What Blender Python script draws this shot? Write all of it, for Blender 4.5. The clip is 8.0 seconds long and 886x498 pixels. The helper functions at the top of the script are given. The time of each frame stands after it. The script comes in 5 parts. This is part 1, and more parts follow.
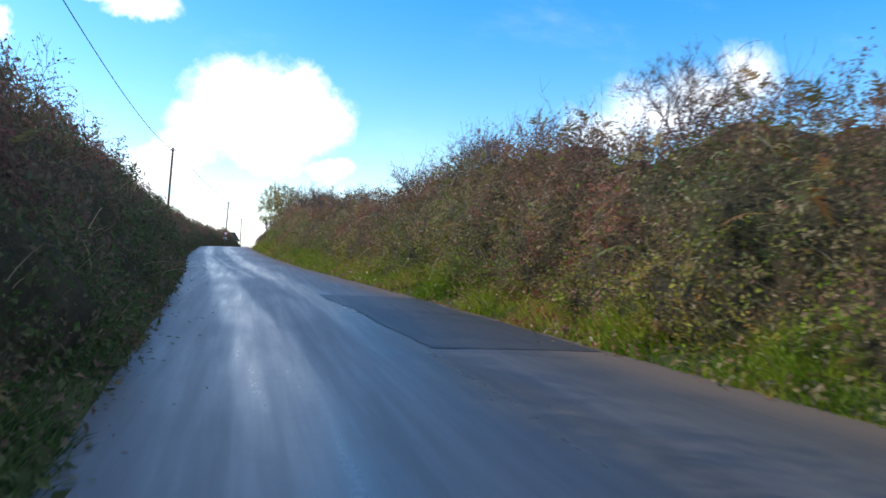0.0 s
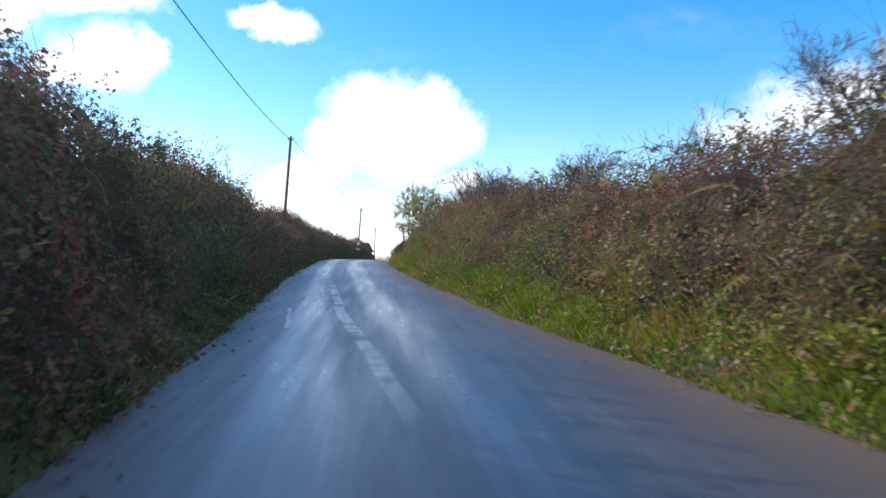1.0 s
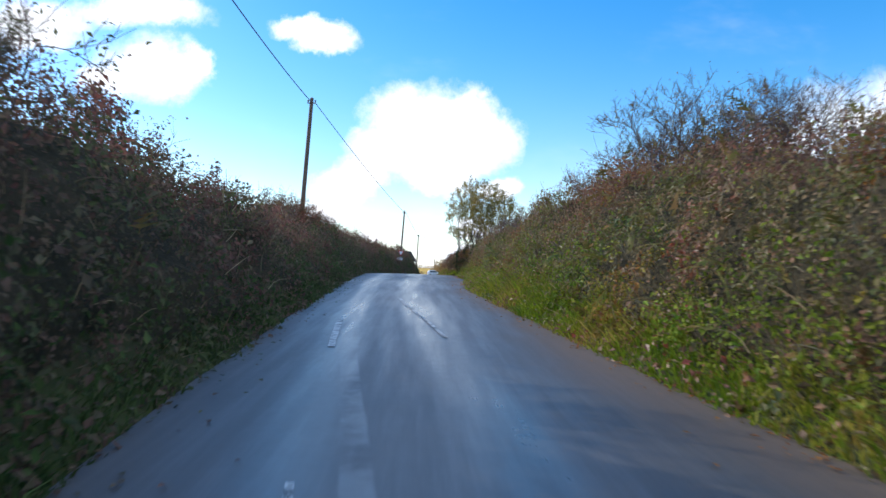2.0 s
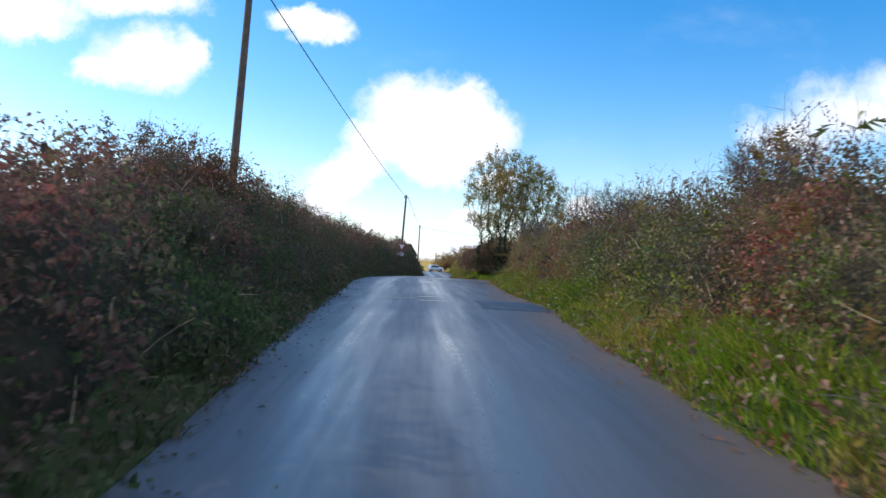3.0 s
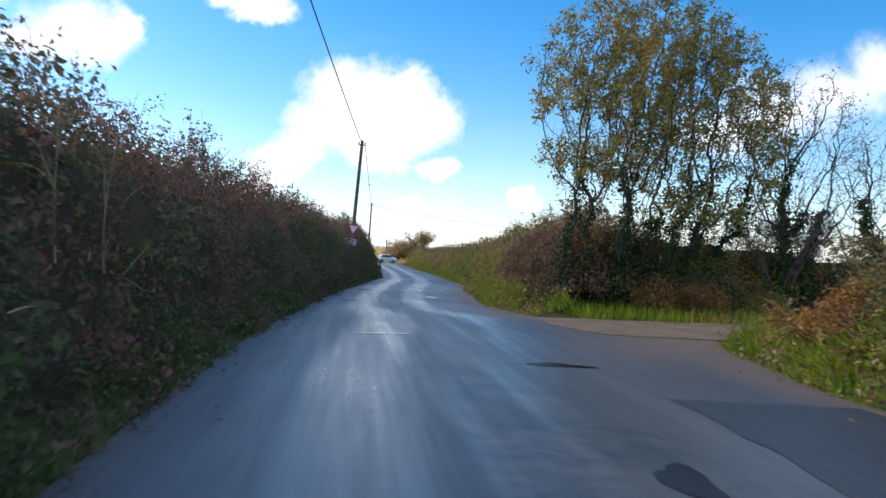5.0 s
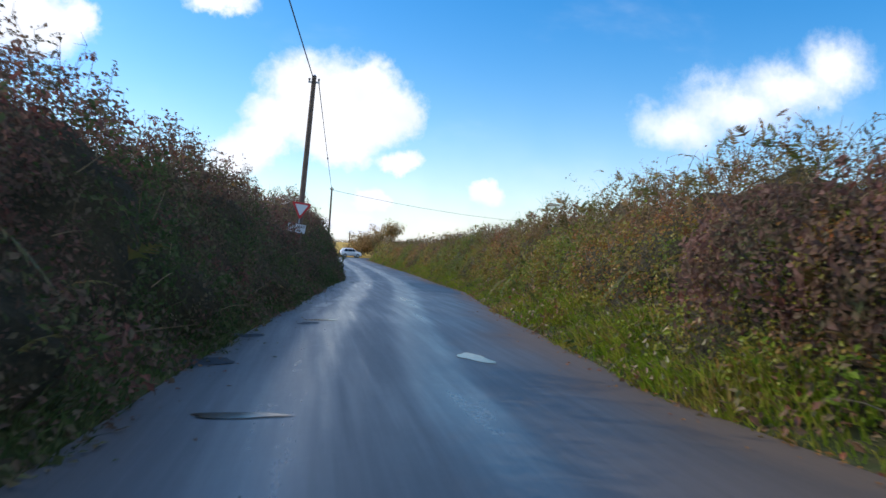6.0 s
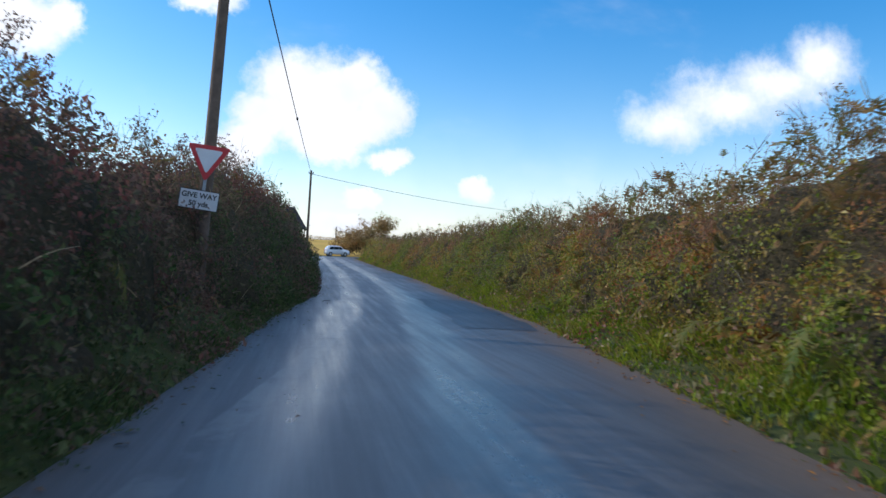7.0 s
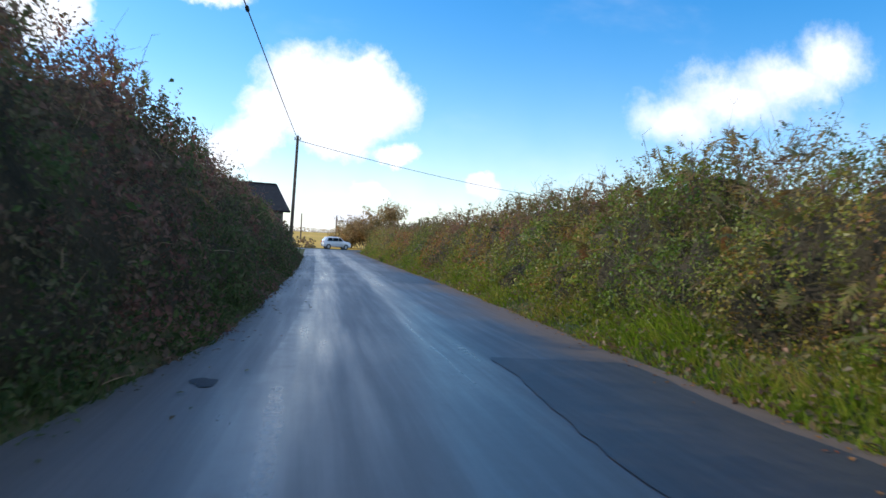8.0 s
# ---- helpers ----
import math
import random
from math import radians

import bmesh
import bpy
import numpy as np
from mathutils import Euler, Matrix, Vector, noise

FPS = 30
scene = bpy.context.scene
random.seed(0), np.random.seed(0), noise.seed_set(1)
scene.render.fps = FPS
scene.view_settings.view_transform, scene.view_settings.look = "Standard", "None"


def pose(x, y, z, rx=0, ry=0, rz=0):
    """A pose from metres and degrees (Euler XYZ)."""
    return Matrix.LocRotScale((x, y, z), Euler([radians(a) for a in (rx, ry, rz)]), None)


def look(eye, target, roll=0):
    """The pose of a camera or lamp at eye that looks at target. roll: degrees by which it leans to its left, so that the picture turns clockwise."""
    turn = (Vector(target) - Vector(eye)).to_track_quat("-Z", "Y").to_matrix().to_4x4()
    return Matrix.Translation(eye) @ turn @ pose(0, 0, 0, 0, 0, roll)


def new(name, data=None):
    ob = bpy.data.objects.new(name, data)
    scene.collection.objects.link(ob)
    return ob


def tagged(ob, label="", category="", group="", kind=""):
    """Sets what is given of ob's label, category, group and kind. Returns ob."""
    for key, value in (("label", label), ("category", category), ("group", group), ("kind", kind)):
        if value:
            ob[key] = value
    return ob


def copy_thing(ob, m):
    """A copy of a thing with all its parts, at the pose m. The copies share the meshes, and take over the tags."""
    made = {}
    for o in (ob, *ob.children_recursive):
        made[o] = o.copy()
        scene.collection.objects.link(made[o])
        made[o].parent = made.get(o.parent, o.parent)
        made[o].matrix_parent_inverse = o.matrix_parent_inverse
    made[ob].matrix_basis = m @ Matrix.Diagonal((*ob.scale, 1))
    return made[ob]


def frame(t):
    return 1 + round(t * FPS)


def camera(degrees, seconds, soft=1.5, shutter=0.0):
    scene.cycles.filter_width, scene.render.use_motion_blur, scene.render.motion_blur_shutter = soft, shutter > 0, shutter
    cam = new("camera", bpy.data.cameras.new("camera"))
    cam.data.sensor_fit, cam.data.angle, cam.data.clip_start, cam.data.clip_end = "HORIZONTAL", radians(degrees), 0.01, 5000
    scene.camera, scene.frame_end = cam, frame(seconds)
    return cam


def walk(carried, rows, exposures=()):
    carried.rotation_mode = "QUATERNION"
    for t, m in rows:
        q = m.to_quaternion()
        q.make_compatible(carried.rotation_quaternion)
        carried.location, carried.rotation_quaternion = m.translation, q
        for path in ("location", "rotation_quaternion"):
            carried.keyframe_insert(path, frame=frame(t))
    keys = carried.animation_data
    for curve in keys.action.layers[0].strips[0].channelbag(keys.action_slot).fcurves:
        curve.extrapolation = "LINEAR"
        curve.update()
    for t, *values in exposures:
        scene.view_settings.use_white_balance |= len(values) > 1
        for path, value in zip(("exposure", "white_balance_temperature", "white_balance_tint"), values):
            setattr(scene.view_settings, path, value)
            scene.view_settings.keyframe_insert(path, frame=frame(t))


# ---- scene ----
cam = camera(62.0, 8.0, soft=1.5, shutter=0.1)
# seconds, x, y, z, pitch, roll, yaw
PATH = [
    (0.0, 0.009, 0.001, 1.200, 1.134, -1.749, -15.000),
    (0.5, 0.218, 8.044, 1.404, 1.370, -1.633, -9.380),
    (1.0, 0.007, 16.087, 1.637, 1.561, -1.522, -4.880),
    (1.5, -0.481, 24.090, 1.904, 2.010, -1.505, -2.547),
    (2.0, -0.984, 31.985, 2.134, 2.171, -1.957, -1.955),
    (3.5, -2.124, 55.225, 3.076, 1.037, -2.348, -2.622),
    (4.0, -2.495, 62.486, 3.201, 0.687, -2.318, -3.665),
    (4.5, -2.766, 69.714, 3.311, 0.636, -2.661, -5.173),
    (5.0, -2.909, 76.809, 3.404, 0.721, -2.929, -6.859),
    (6.5, -1.922, 97.409, 3.379, 0.245, -2.454, -10.468),
    (7.0, -1.331, 104.550, 3.341, 0.217, -2.222, -10.540),
    (7.5, -0.686, 111.812, 3.203, -0.032, -2.613, -10.596),
    (8.0, 0.121, 119.130, 3.055, -0.167, -2.767, -10.026),
]
walk(cam, [(t, pose(x, y, z, 90 + p, r, w)) for t, x, y, z, p, r, w in PATH], [(0.0, 0.12, 6150, 12), (1.0, 0.1, 6150, 12), (2.0, -0.05, 6150, 12), (3.5, -0.3, 6150, 12), (4.5, -0.33, 6150, 12), (5.0, -0.2, 6150, 12), (6.5, -0.4, 6150, 12), (7.5, -0.32, 6150, 12), (8.0, -0.22, 6150, 12)])

# ---- daylight ----
SUN_EL, SUN_AZ = 28.0, -66.0      # azimuth from +y, negative towards -x
sun_dir = Vector((math.sin(radians(SUN_AZ)) * math.cos(radians(SUN_EL)), math.cos(radians(SUN_AZ)) * math.cos(radians(SUN_EL)), math.sin(radians(SUN_EL))))
sun = new("sun", bpy.data.lights.new("sun", "SUN"))
sun.data.energy, sun.data.angle, sun.data.color = 2.7, radians(0.6), (1.0, 0.91, 0.77)
sun.matrix_world = look(sun_dir * 500, (0, 0, 0))


class Nodes:
    """Short hand for node trees."""

    def __init__(self, tree):
        self.t = tree
        tree.nodes.clear()

    def n(self, kind, ins=None, **props):
        node = self.t.nodes.new(kind)
        for k, v in props.items():
            setattr(node, k, v)
        for k, v in (ins or {}).items():
            if isinstance(v, bpy.types.NodeSocket):
                self.t.links.new(v, node.inputs[k])
            else:
                node.inputs[k].default_value = v
        return node

    def math(self, op, a, b=0.0, c=0.0, clamp=False):
        return self.n("ShaderNodeMath", {0: a, 1: b, 2: c}, operation=op, use_clamp=clamp).outputs[0]

    def vec(self, op, a, b=(0, 0, 0)):
        node = self.n("ShaderNodeVectorMath", {0: a, 1: b}, operation=op)
        return node.outputs["Value"] if op == "LENGTH" else node.outputs[0]

    def mix(self, fac, a, b, blend="MIX"):
        return self.n("ShaderNodeMix", {0: fac, 6: a, 7: b}, data_type="RGBA", blend_type=blend).outputs[2]

    def noise(self, vec, scale, detail=4.0, rough=0.55, out=0):
        return self.n("ShaderNodeTexNoise", {"Vector": vec, "Scale": scale, "Detail": detail, "Roughness": rough}).outputs[out]

    def ramp(self, fac, stops):
        node = self.n("ShaderNodeValToRGB", {0: fac})
        el = node.color_ramp.elements
        while len(el) < len(stops):
            el.new(0.5)
        for e, (p, c) in zip(el, stops):
            e.position, e.color = p, (c if len(c) == 4 else (*c, 1.0))
        return node.outputs[0]

    def smooth(self, x, lo, hi):
        return self.n("ShaderNodeMapRange", {0: x, 1: lo, 2: hi, 3: 0.0, 4: 1.0}, interpolation_type="SMOOTHSTEP").outputs[0]


# cumulus: centre and half size of each billow, as slopes seen from the lane (across, up)
BILLOWS = [(-0.027, 0.212, 0.058, 0.042), (0.027, 0.203, 0.069, 0.054), (0.06, 0.232, 0.035, 0.035), (0.089, 0.194, 0.043, 0.043),
           (-0.064, 0.171, 0.046, 0.035), (0.022, 0.141, 0.062, 0.037), (-0.107, 0.113, 0.046, 0.031), (-0.129, 0.084, 0.038, 0.023),
           (0.077, 0.073, 0.019, 0.014), (-0.051, 0.053, 0.03, 0.015), (-0.37, 0.27, 0.074, 0.042), (-0.421, 0.252, 0.044, 0.023)]
BILLOWS += [(-0.005, 0.175, 0.07, 0.04), (-0.085, 0.135, 0.04, 0.03), (0.06, 0.17, 0.06, 0.035), (-0.311, 0.281, 0.024, 0.027), (-0.527, 0.307, 0.066, 0.021), (-0.17, 0.335, 0.046, 0.019), (0.041, 0.034, 0.054, 0.019), (-0.54, 0.33, 0.09, 0.028), (-0.39, 0.345, 0.09, 0.024), (-0.135, 0.322, 0.045, 0.022),
            (0.764, 0.31, 0.066, 0.048), (0.69, 0.276, 0.098, 0.045), (0.60, 0.238, 0.11, 0.048), (0.515, 0.205, 0.08, 0.044),
            (0.106, 0.119, 0.027, 0.019), (0.224, 0.089, 0.029, 0.02), (0.07, 0.069, 0.031, 0.014)]

world = bpy.data.worlds.new("world")
scene.world = world
world.use_nodes = True
W = Nodes(world.node_tree)
sky = W.n("ShaderNodeTexSky", sky_type="NISHITA", sun_disc=False, sun_elevation=radians(SUN_EL), sun_rotation=radians(SUN_AZ), air_density=1.0, dust_density=0.6, ozone_density=2.0).outputs[0]
sky = W.n("ShaderNodeHueSaturation", {"Saturation": 1.48, "Value": 1.75, "Color": sky}).outputs[0]
way = W.n("ShaderNodeTexCoord").outputs["Generated"]
xyz = W.n("ShaderNodeSeparateXYZ", {0: way})
ahead = W.math("MAXIMUM", xyz.outputs[1], 0.02)
uv = W.n("ShaderNodeCombineXYZ", {0: W.math("DIVIDE", xyz.outputs[0], ahead), 1: W.math("DIVIDE", xyz.outputs[2], ahead), 2: 0.0}).outputs[0]
warp = W.vec("SUBTRACT", W.noise(uv, 9.0, 3.0, 0.5, 1), (0.5, 0.5, 0.5))
warp2 = W.vec("SUBTRACT", W.noise(uv, 38.0, 8.0, 0.66, 1), (0.5, 0.5, 0.5))
uvw = W.vec("ADD", W.vec("ADD", uv, W.vec("MULTIPLY", warp, (0.05, 0.04, 0.0))), W.vec("MULTIPLY", warp2, (0.042, 0.036, 0.0)))
dens = -0.5
for cu, cv, ru, rv in BILLOWS:
    d = W.vec("LENGTH", W.vec("DIVIDE", W.vec("SUBTRACT", uvw, (cu, cv, 0.0)), (ru * 1.12, rv * 1.12, 1.0)))
    dens = W.math("SMOOTH_MAX", dens, W.math("SUBTRACT", 1.0, d), 0.25)
fluff = W.math("MULTIPLY", W.math("SUBTRACT", W.noise(uv, 26.0, 7.0, 0.65), 0.5), 0.7)
soft = W.math("ADD", 0.30, W.math("MULTIPLY", W.noise(uv, 5.0, 2.0), 0.5))
soft = W.math("ADD", soft, W.math("MULTIPLY", W.smooth(W.math("DIVIDE", xyz.outputs[0], ahead), 0.2, 0.5), 0.4))
cloud = W.n("ShaderNodeMapRange", {0: W.math("ADD", dens, fluff), 1: -0.16, 2: soft, 3: 0.0, 4: 1.0}, interpolation_type="SMOOTHSTEP").outputs[0]
cloud = W.math("MULTIPLY", cloud, W.smooth(xyz.outputs[1], 0.1, 0.3))
# unseen broken cumulus over the rest of the dome, beyond and behind the view, added as white fill light
dome = W.n("ShaderNodeCombineXYZ", {0: W.math("DIVIDE", xyz.outputs[0], W.math("ADD", W.math("MAXIMUM", xyz.outputs[2], 0.0), 0.18)), 1: W.math("DIVIDE", xyz.outputs[1], W.math("ADD", W.math("MAXIMUM", xyz.outputs[2], 0.0), 0.18)), 2: 0.0}).outputs[0]
rest = W.smooth(W.noise(dome, 1.3, 6.0, 0.58), 0.46, 0.62)
rest = W.math("MULTIPLY", rest, W.math("SUBTRACT", 1.0, W.smooth(xyz.outputs[1], 0.45, 0.62)))
cloud = W.math("MAXIMUM", cloud, rest)
# bright haze low in the sky, and a faint even veil
haze = W.math("MULTIPLY", W.math("POWER", W.math("SUBTRACT", 1.0, W.math("MINIMUM", W.math("ABSOLUTE", xyz.outputs[2]), 1.0)), 14.0), 0.9)
wisp = W.math("MULTIPLY", W.smooth(W.noise(W.vec("MULTIPLY", uv, (1.0, 2.2, 1.0)), 3.0, 5.0, 0.6), 0.5, 0.85), 0.18)
cover = W.math("MAXIMUM", cloud, W.math("ADD", haze, wisp, clamp=True))
shade = W.noise(uv, 9.0, 3.0)
white = W.ramp(shade, [(0.3, (8.2, 8.7, 9.4)), (0.6, (10.5, 10.5, 10.5))])
col = W.mix(cover, sky, white)
W.n("ShaderNodeOutputWorld", {0: W.n("ShaderNodeBackground", {0: col, 1: 0.145}).outputs[0]})


# ---- materials ----
def material(name):
    m = bpy.data.materials.new(name)
    m.use_nodes = True
    return m, Nodes(m.node_tree)


def finish(N, colour, rough=0.8, bump=None, strength=0.3, distance=0.02, metallic=0.0, spec=0.5, thin=0.0, coat=0.0):
    ins = {"Base Color": colour, "Roughness": rough, "Metallic": metallic, "Specular IOR Level": spec, "Coat Weight": coat}
    if bump is not None:
        ins["Normal"] = N.n("ShaderNodeBump", {"Height": bump, "Strength": strength, "Distance": distance}).outputs[0]
    out = N.n("ShaderNodeBsdfPrincipled", ins).outputs[0]
    if thin:
        tr = N.n("ShaderNodeBsdfTranslucent", {"Color": colour}).outputs[0]
        out = N.n("ShaderNodeMixShader", {0: thin, 1: out, 2: tr}).outputs[0]
    N.n("ShaderNodeOutputMaterial", {0: out})


def where(N):
    return N.n("ShaderNodeNewGeometry").outputs["Position"]


def plain(name, colour, rough=0.6, scale=6.0, vary=0.25, metallic=0.0, bump=0.15, coat=0.0, spec=0.5):
    m, N = material(name)
    p = N.n("ShaderNodeTexCoord").outputs["Object"]
    a = N.noise(p, scale, 5.0)
    b = N.noise(p, scale * 9, 3.0)
    v = N.math("ADD", N.math("MULTIPLY", a, 0.7), N.math("MULTIPLY", b, 0.3))
    dark = tuple(c * (1 - vary) for c in colour)
    light = tuple(min(1.0, c * (1 + vary)) for c in colour)
    finish(N, N.ramp(v, [(0.3, dark), (0.7, light)]), rough, b, bump, 0.01, metallic, spec, 0.0, coat)
    return m


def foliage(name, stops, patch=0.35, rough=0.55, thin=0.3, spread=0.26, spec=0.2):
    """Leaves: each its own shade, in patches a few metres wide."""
    m, N = material(name)
    g = N.n("ShaderNodeNewGeometry")
    big = N.noise(g.outputs["Position"], patch, 3.0)
    mid = N.noise(g.outputs["Position"], patch * 5, 3.0)
    v = N.math("ADD", N.math("MULTIPLY", N.math("SUBTRACT", big, 0.5), 2.0), N.math("MULTIPLY", N.math("SUBTRACT", mid, 0.5), 1.5))
    fine = N.noise(g.outputs["Position"], patch * 14, 2.0)
    v = N.math("ADD", v, N.math("MULTIPLY", N.math("SUBTRACT", fine, 0.5), 0.7))
    v = N.math("ADD", v, N.math("MULTIPLY", N.math("SUBTRACT", g.outputs["Random Per Island"], 0.5), spread))
    v = N.math("ADD", v, 0.5, clamp=True)
    c = N.ramp(v, stops)
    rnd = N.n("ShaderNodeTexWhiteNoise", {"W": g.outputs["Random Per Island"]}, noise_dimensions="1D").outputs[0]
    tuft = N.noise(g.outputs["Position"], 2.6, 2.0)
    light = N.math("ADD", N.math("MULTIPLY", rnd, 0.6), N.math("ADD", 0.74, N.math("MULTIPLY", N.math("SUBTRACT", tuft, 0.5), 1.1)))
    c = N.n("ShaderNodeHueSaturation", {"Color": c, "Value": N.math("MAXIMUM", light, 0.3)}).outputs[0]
    finish(N, c, rough, None, thin=thin, spec=spec)
    return m


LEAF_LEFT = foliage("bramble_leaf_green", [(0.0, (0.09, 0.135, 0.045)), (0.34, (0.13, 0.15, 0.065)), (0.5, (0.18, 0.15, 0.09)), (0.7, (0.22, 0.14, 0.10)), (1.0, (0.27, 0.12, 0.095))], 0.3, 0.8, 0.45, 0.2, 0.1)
# weed and grass green, darkened so the left bank's shade is in the colour
LEAF_SHADE_TINT = foliage("weed_leaf_shade_tint", [(0.0, (0.07, 0.12, 0.035)), (0.5, (0.11, 0.15, 0.05)), (1.0, (0.16, 0.15, 0.07))], 0.4, 0.8, 0.4, 0.2, 0.1)
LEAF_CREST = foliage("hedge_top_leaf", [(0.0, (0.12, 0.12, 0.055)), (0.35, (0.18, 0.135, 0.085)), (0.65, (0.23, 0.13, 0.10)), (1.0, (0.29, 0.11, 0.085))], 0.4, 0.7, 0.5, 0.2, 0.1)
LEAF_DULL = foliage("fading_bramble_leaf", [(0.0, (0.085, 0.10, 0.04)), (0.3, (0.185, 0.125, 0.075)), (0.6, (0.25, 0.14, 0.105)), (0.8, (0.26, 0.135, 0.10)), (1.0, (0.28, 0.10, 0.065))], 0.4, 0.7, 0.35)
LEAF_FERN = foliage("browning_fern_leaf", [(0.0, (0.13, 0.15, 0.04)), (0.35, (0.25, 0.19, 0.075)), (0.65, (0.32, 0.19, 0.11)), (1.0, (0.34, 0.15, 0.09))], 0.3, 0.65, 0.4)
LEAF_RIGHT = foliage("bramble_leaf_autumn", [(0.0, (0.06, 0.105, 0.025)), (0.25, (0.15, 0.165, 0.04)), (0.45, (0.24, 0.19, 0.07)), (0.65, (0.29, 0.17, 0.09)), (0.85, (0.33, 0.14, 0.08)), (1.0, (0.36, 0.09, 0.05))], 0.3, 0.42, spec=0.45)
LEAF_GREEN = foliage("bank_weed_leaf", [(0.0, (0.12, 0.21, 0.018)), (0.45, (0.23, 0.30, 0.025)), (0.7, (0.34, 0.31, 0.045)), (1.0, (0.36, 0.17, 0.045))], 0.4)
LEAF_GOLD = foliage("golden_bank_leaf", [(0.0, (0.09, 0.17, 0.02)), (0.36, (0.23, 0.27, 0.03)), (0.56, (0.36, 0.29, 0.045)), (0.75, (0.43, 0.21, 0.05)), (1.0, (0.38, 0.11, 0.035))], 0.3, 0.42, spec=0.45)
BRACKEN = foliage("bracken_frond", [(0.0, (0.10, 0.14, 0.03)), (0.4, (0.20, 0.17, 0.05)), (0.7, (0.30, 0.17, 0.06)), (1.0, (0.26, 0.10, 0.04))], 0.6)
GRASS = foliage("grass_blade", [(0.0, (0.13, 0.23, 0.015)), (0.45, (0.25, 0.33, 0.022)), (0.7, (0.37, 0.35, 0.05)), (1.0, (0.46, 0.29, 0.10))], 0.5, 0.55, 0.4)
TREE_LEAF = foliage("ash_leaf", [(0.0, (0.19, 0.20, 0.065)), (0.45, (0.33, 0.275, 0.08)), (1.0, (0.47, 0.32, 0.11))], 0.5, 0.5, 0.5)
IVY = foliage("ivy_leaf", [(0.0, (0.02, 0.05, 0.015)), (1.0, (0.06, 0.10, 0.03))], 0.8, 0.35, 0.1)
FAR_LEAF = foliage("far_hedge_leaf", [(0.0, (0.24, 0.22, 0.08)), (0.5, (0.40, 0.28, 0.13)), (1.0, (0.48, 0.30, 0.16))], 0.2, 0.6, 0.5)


def ground_material():
    m, N = material("earth_and_turf")
    p = where(N)
    a, b, c = N.noise(p, 0.25, 4.0), N.noise(p, 2.5, 5.0), N.noise(p, 30.0, 4.0)
    turf = N.ramp(N.math("ADD", N.math("MULTIPLY", a, 0.5), N.math("MULTIPLY", b, 0.5)), [(0.3, (0.045, 0.075, 0.018)), (0.5, (0.075, 0.10, 0.025)), (0.68, (0.13, 0.10, 0.045))])
    finish(N, N.mix(N.math("MULTIPLY", c, 0.6), turf, (0.06, 0.045, 0.03, 1)), 0.95, c, 0.6, 0.03, spec=0.2)
    return m


def field_material():
    m, N = material("stubble_field")
    p = where(N)
    a, b = N.noise(p, 0.02, 4.0), N.noise(p, 0.6, 5.0)
    c = N.ramp(N.math("ADD", N.math("MULTIPLY", a, 0.7), N.math("MULTIPLY", b, 0.3)), [(0.35, (0.50, 0.34, 0.06)), (0.6, (0.70, 0.43, 0.09))])
    finish(N, c, 0.95, b, 0.4, 0.05, spec=0.2)
    return m


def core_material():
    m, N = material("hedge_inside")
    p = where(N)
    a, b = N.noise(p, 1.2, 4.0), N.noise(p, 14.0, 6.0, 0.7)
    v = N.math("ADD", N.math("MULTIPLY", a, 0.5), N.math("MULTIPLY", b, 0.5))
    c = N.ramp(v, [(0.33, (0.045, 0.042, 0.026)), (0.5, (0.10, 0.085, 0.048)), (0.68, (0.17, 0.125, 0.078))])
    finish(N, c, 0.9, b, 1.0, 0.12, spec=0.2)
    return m


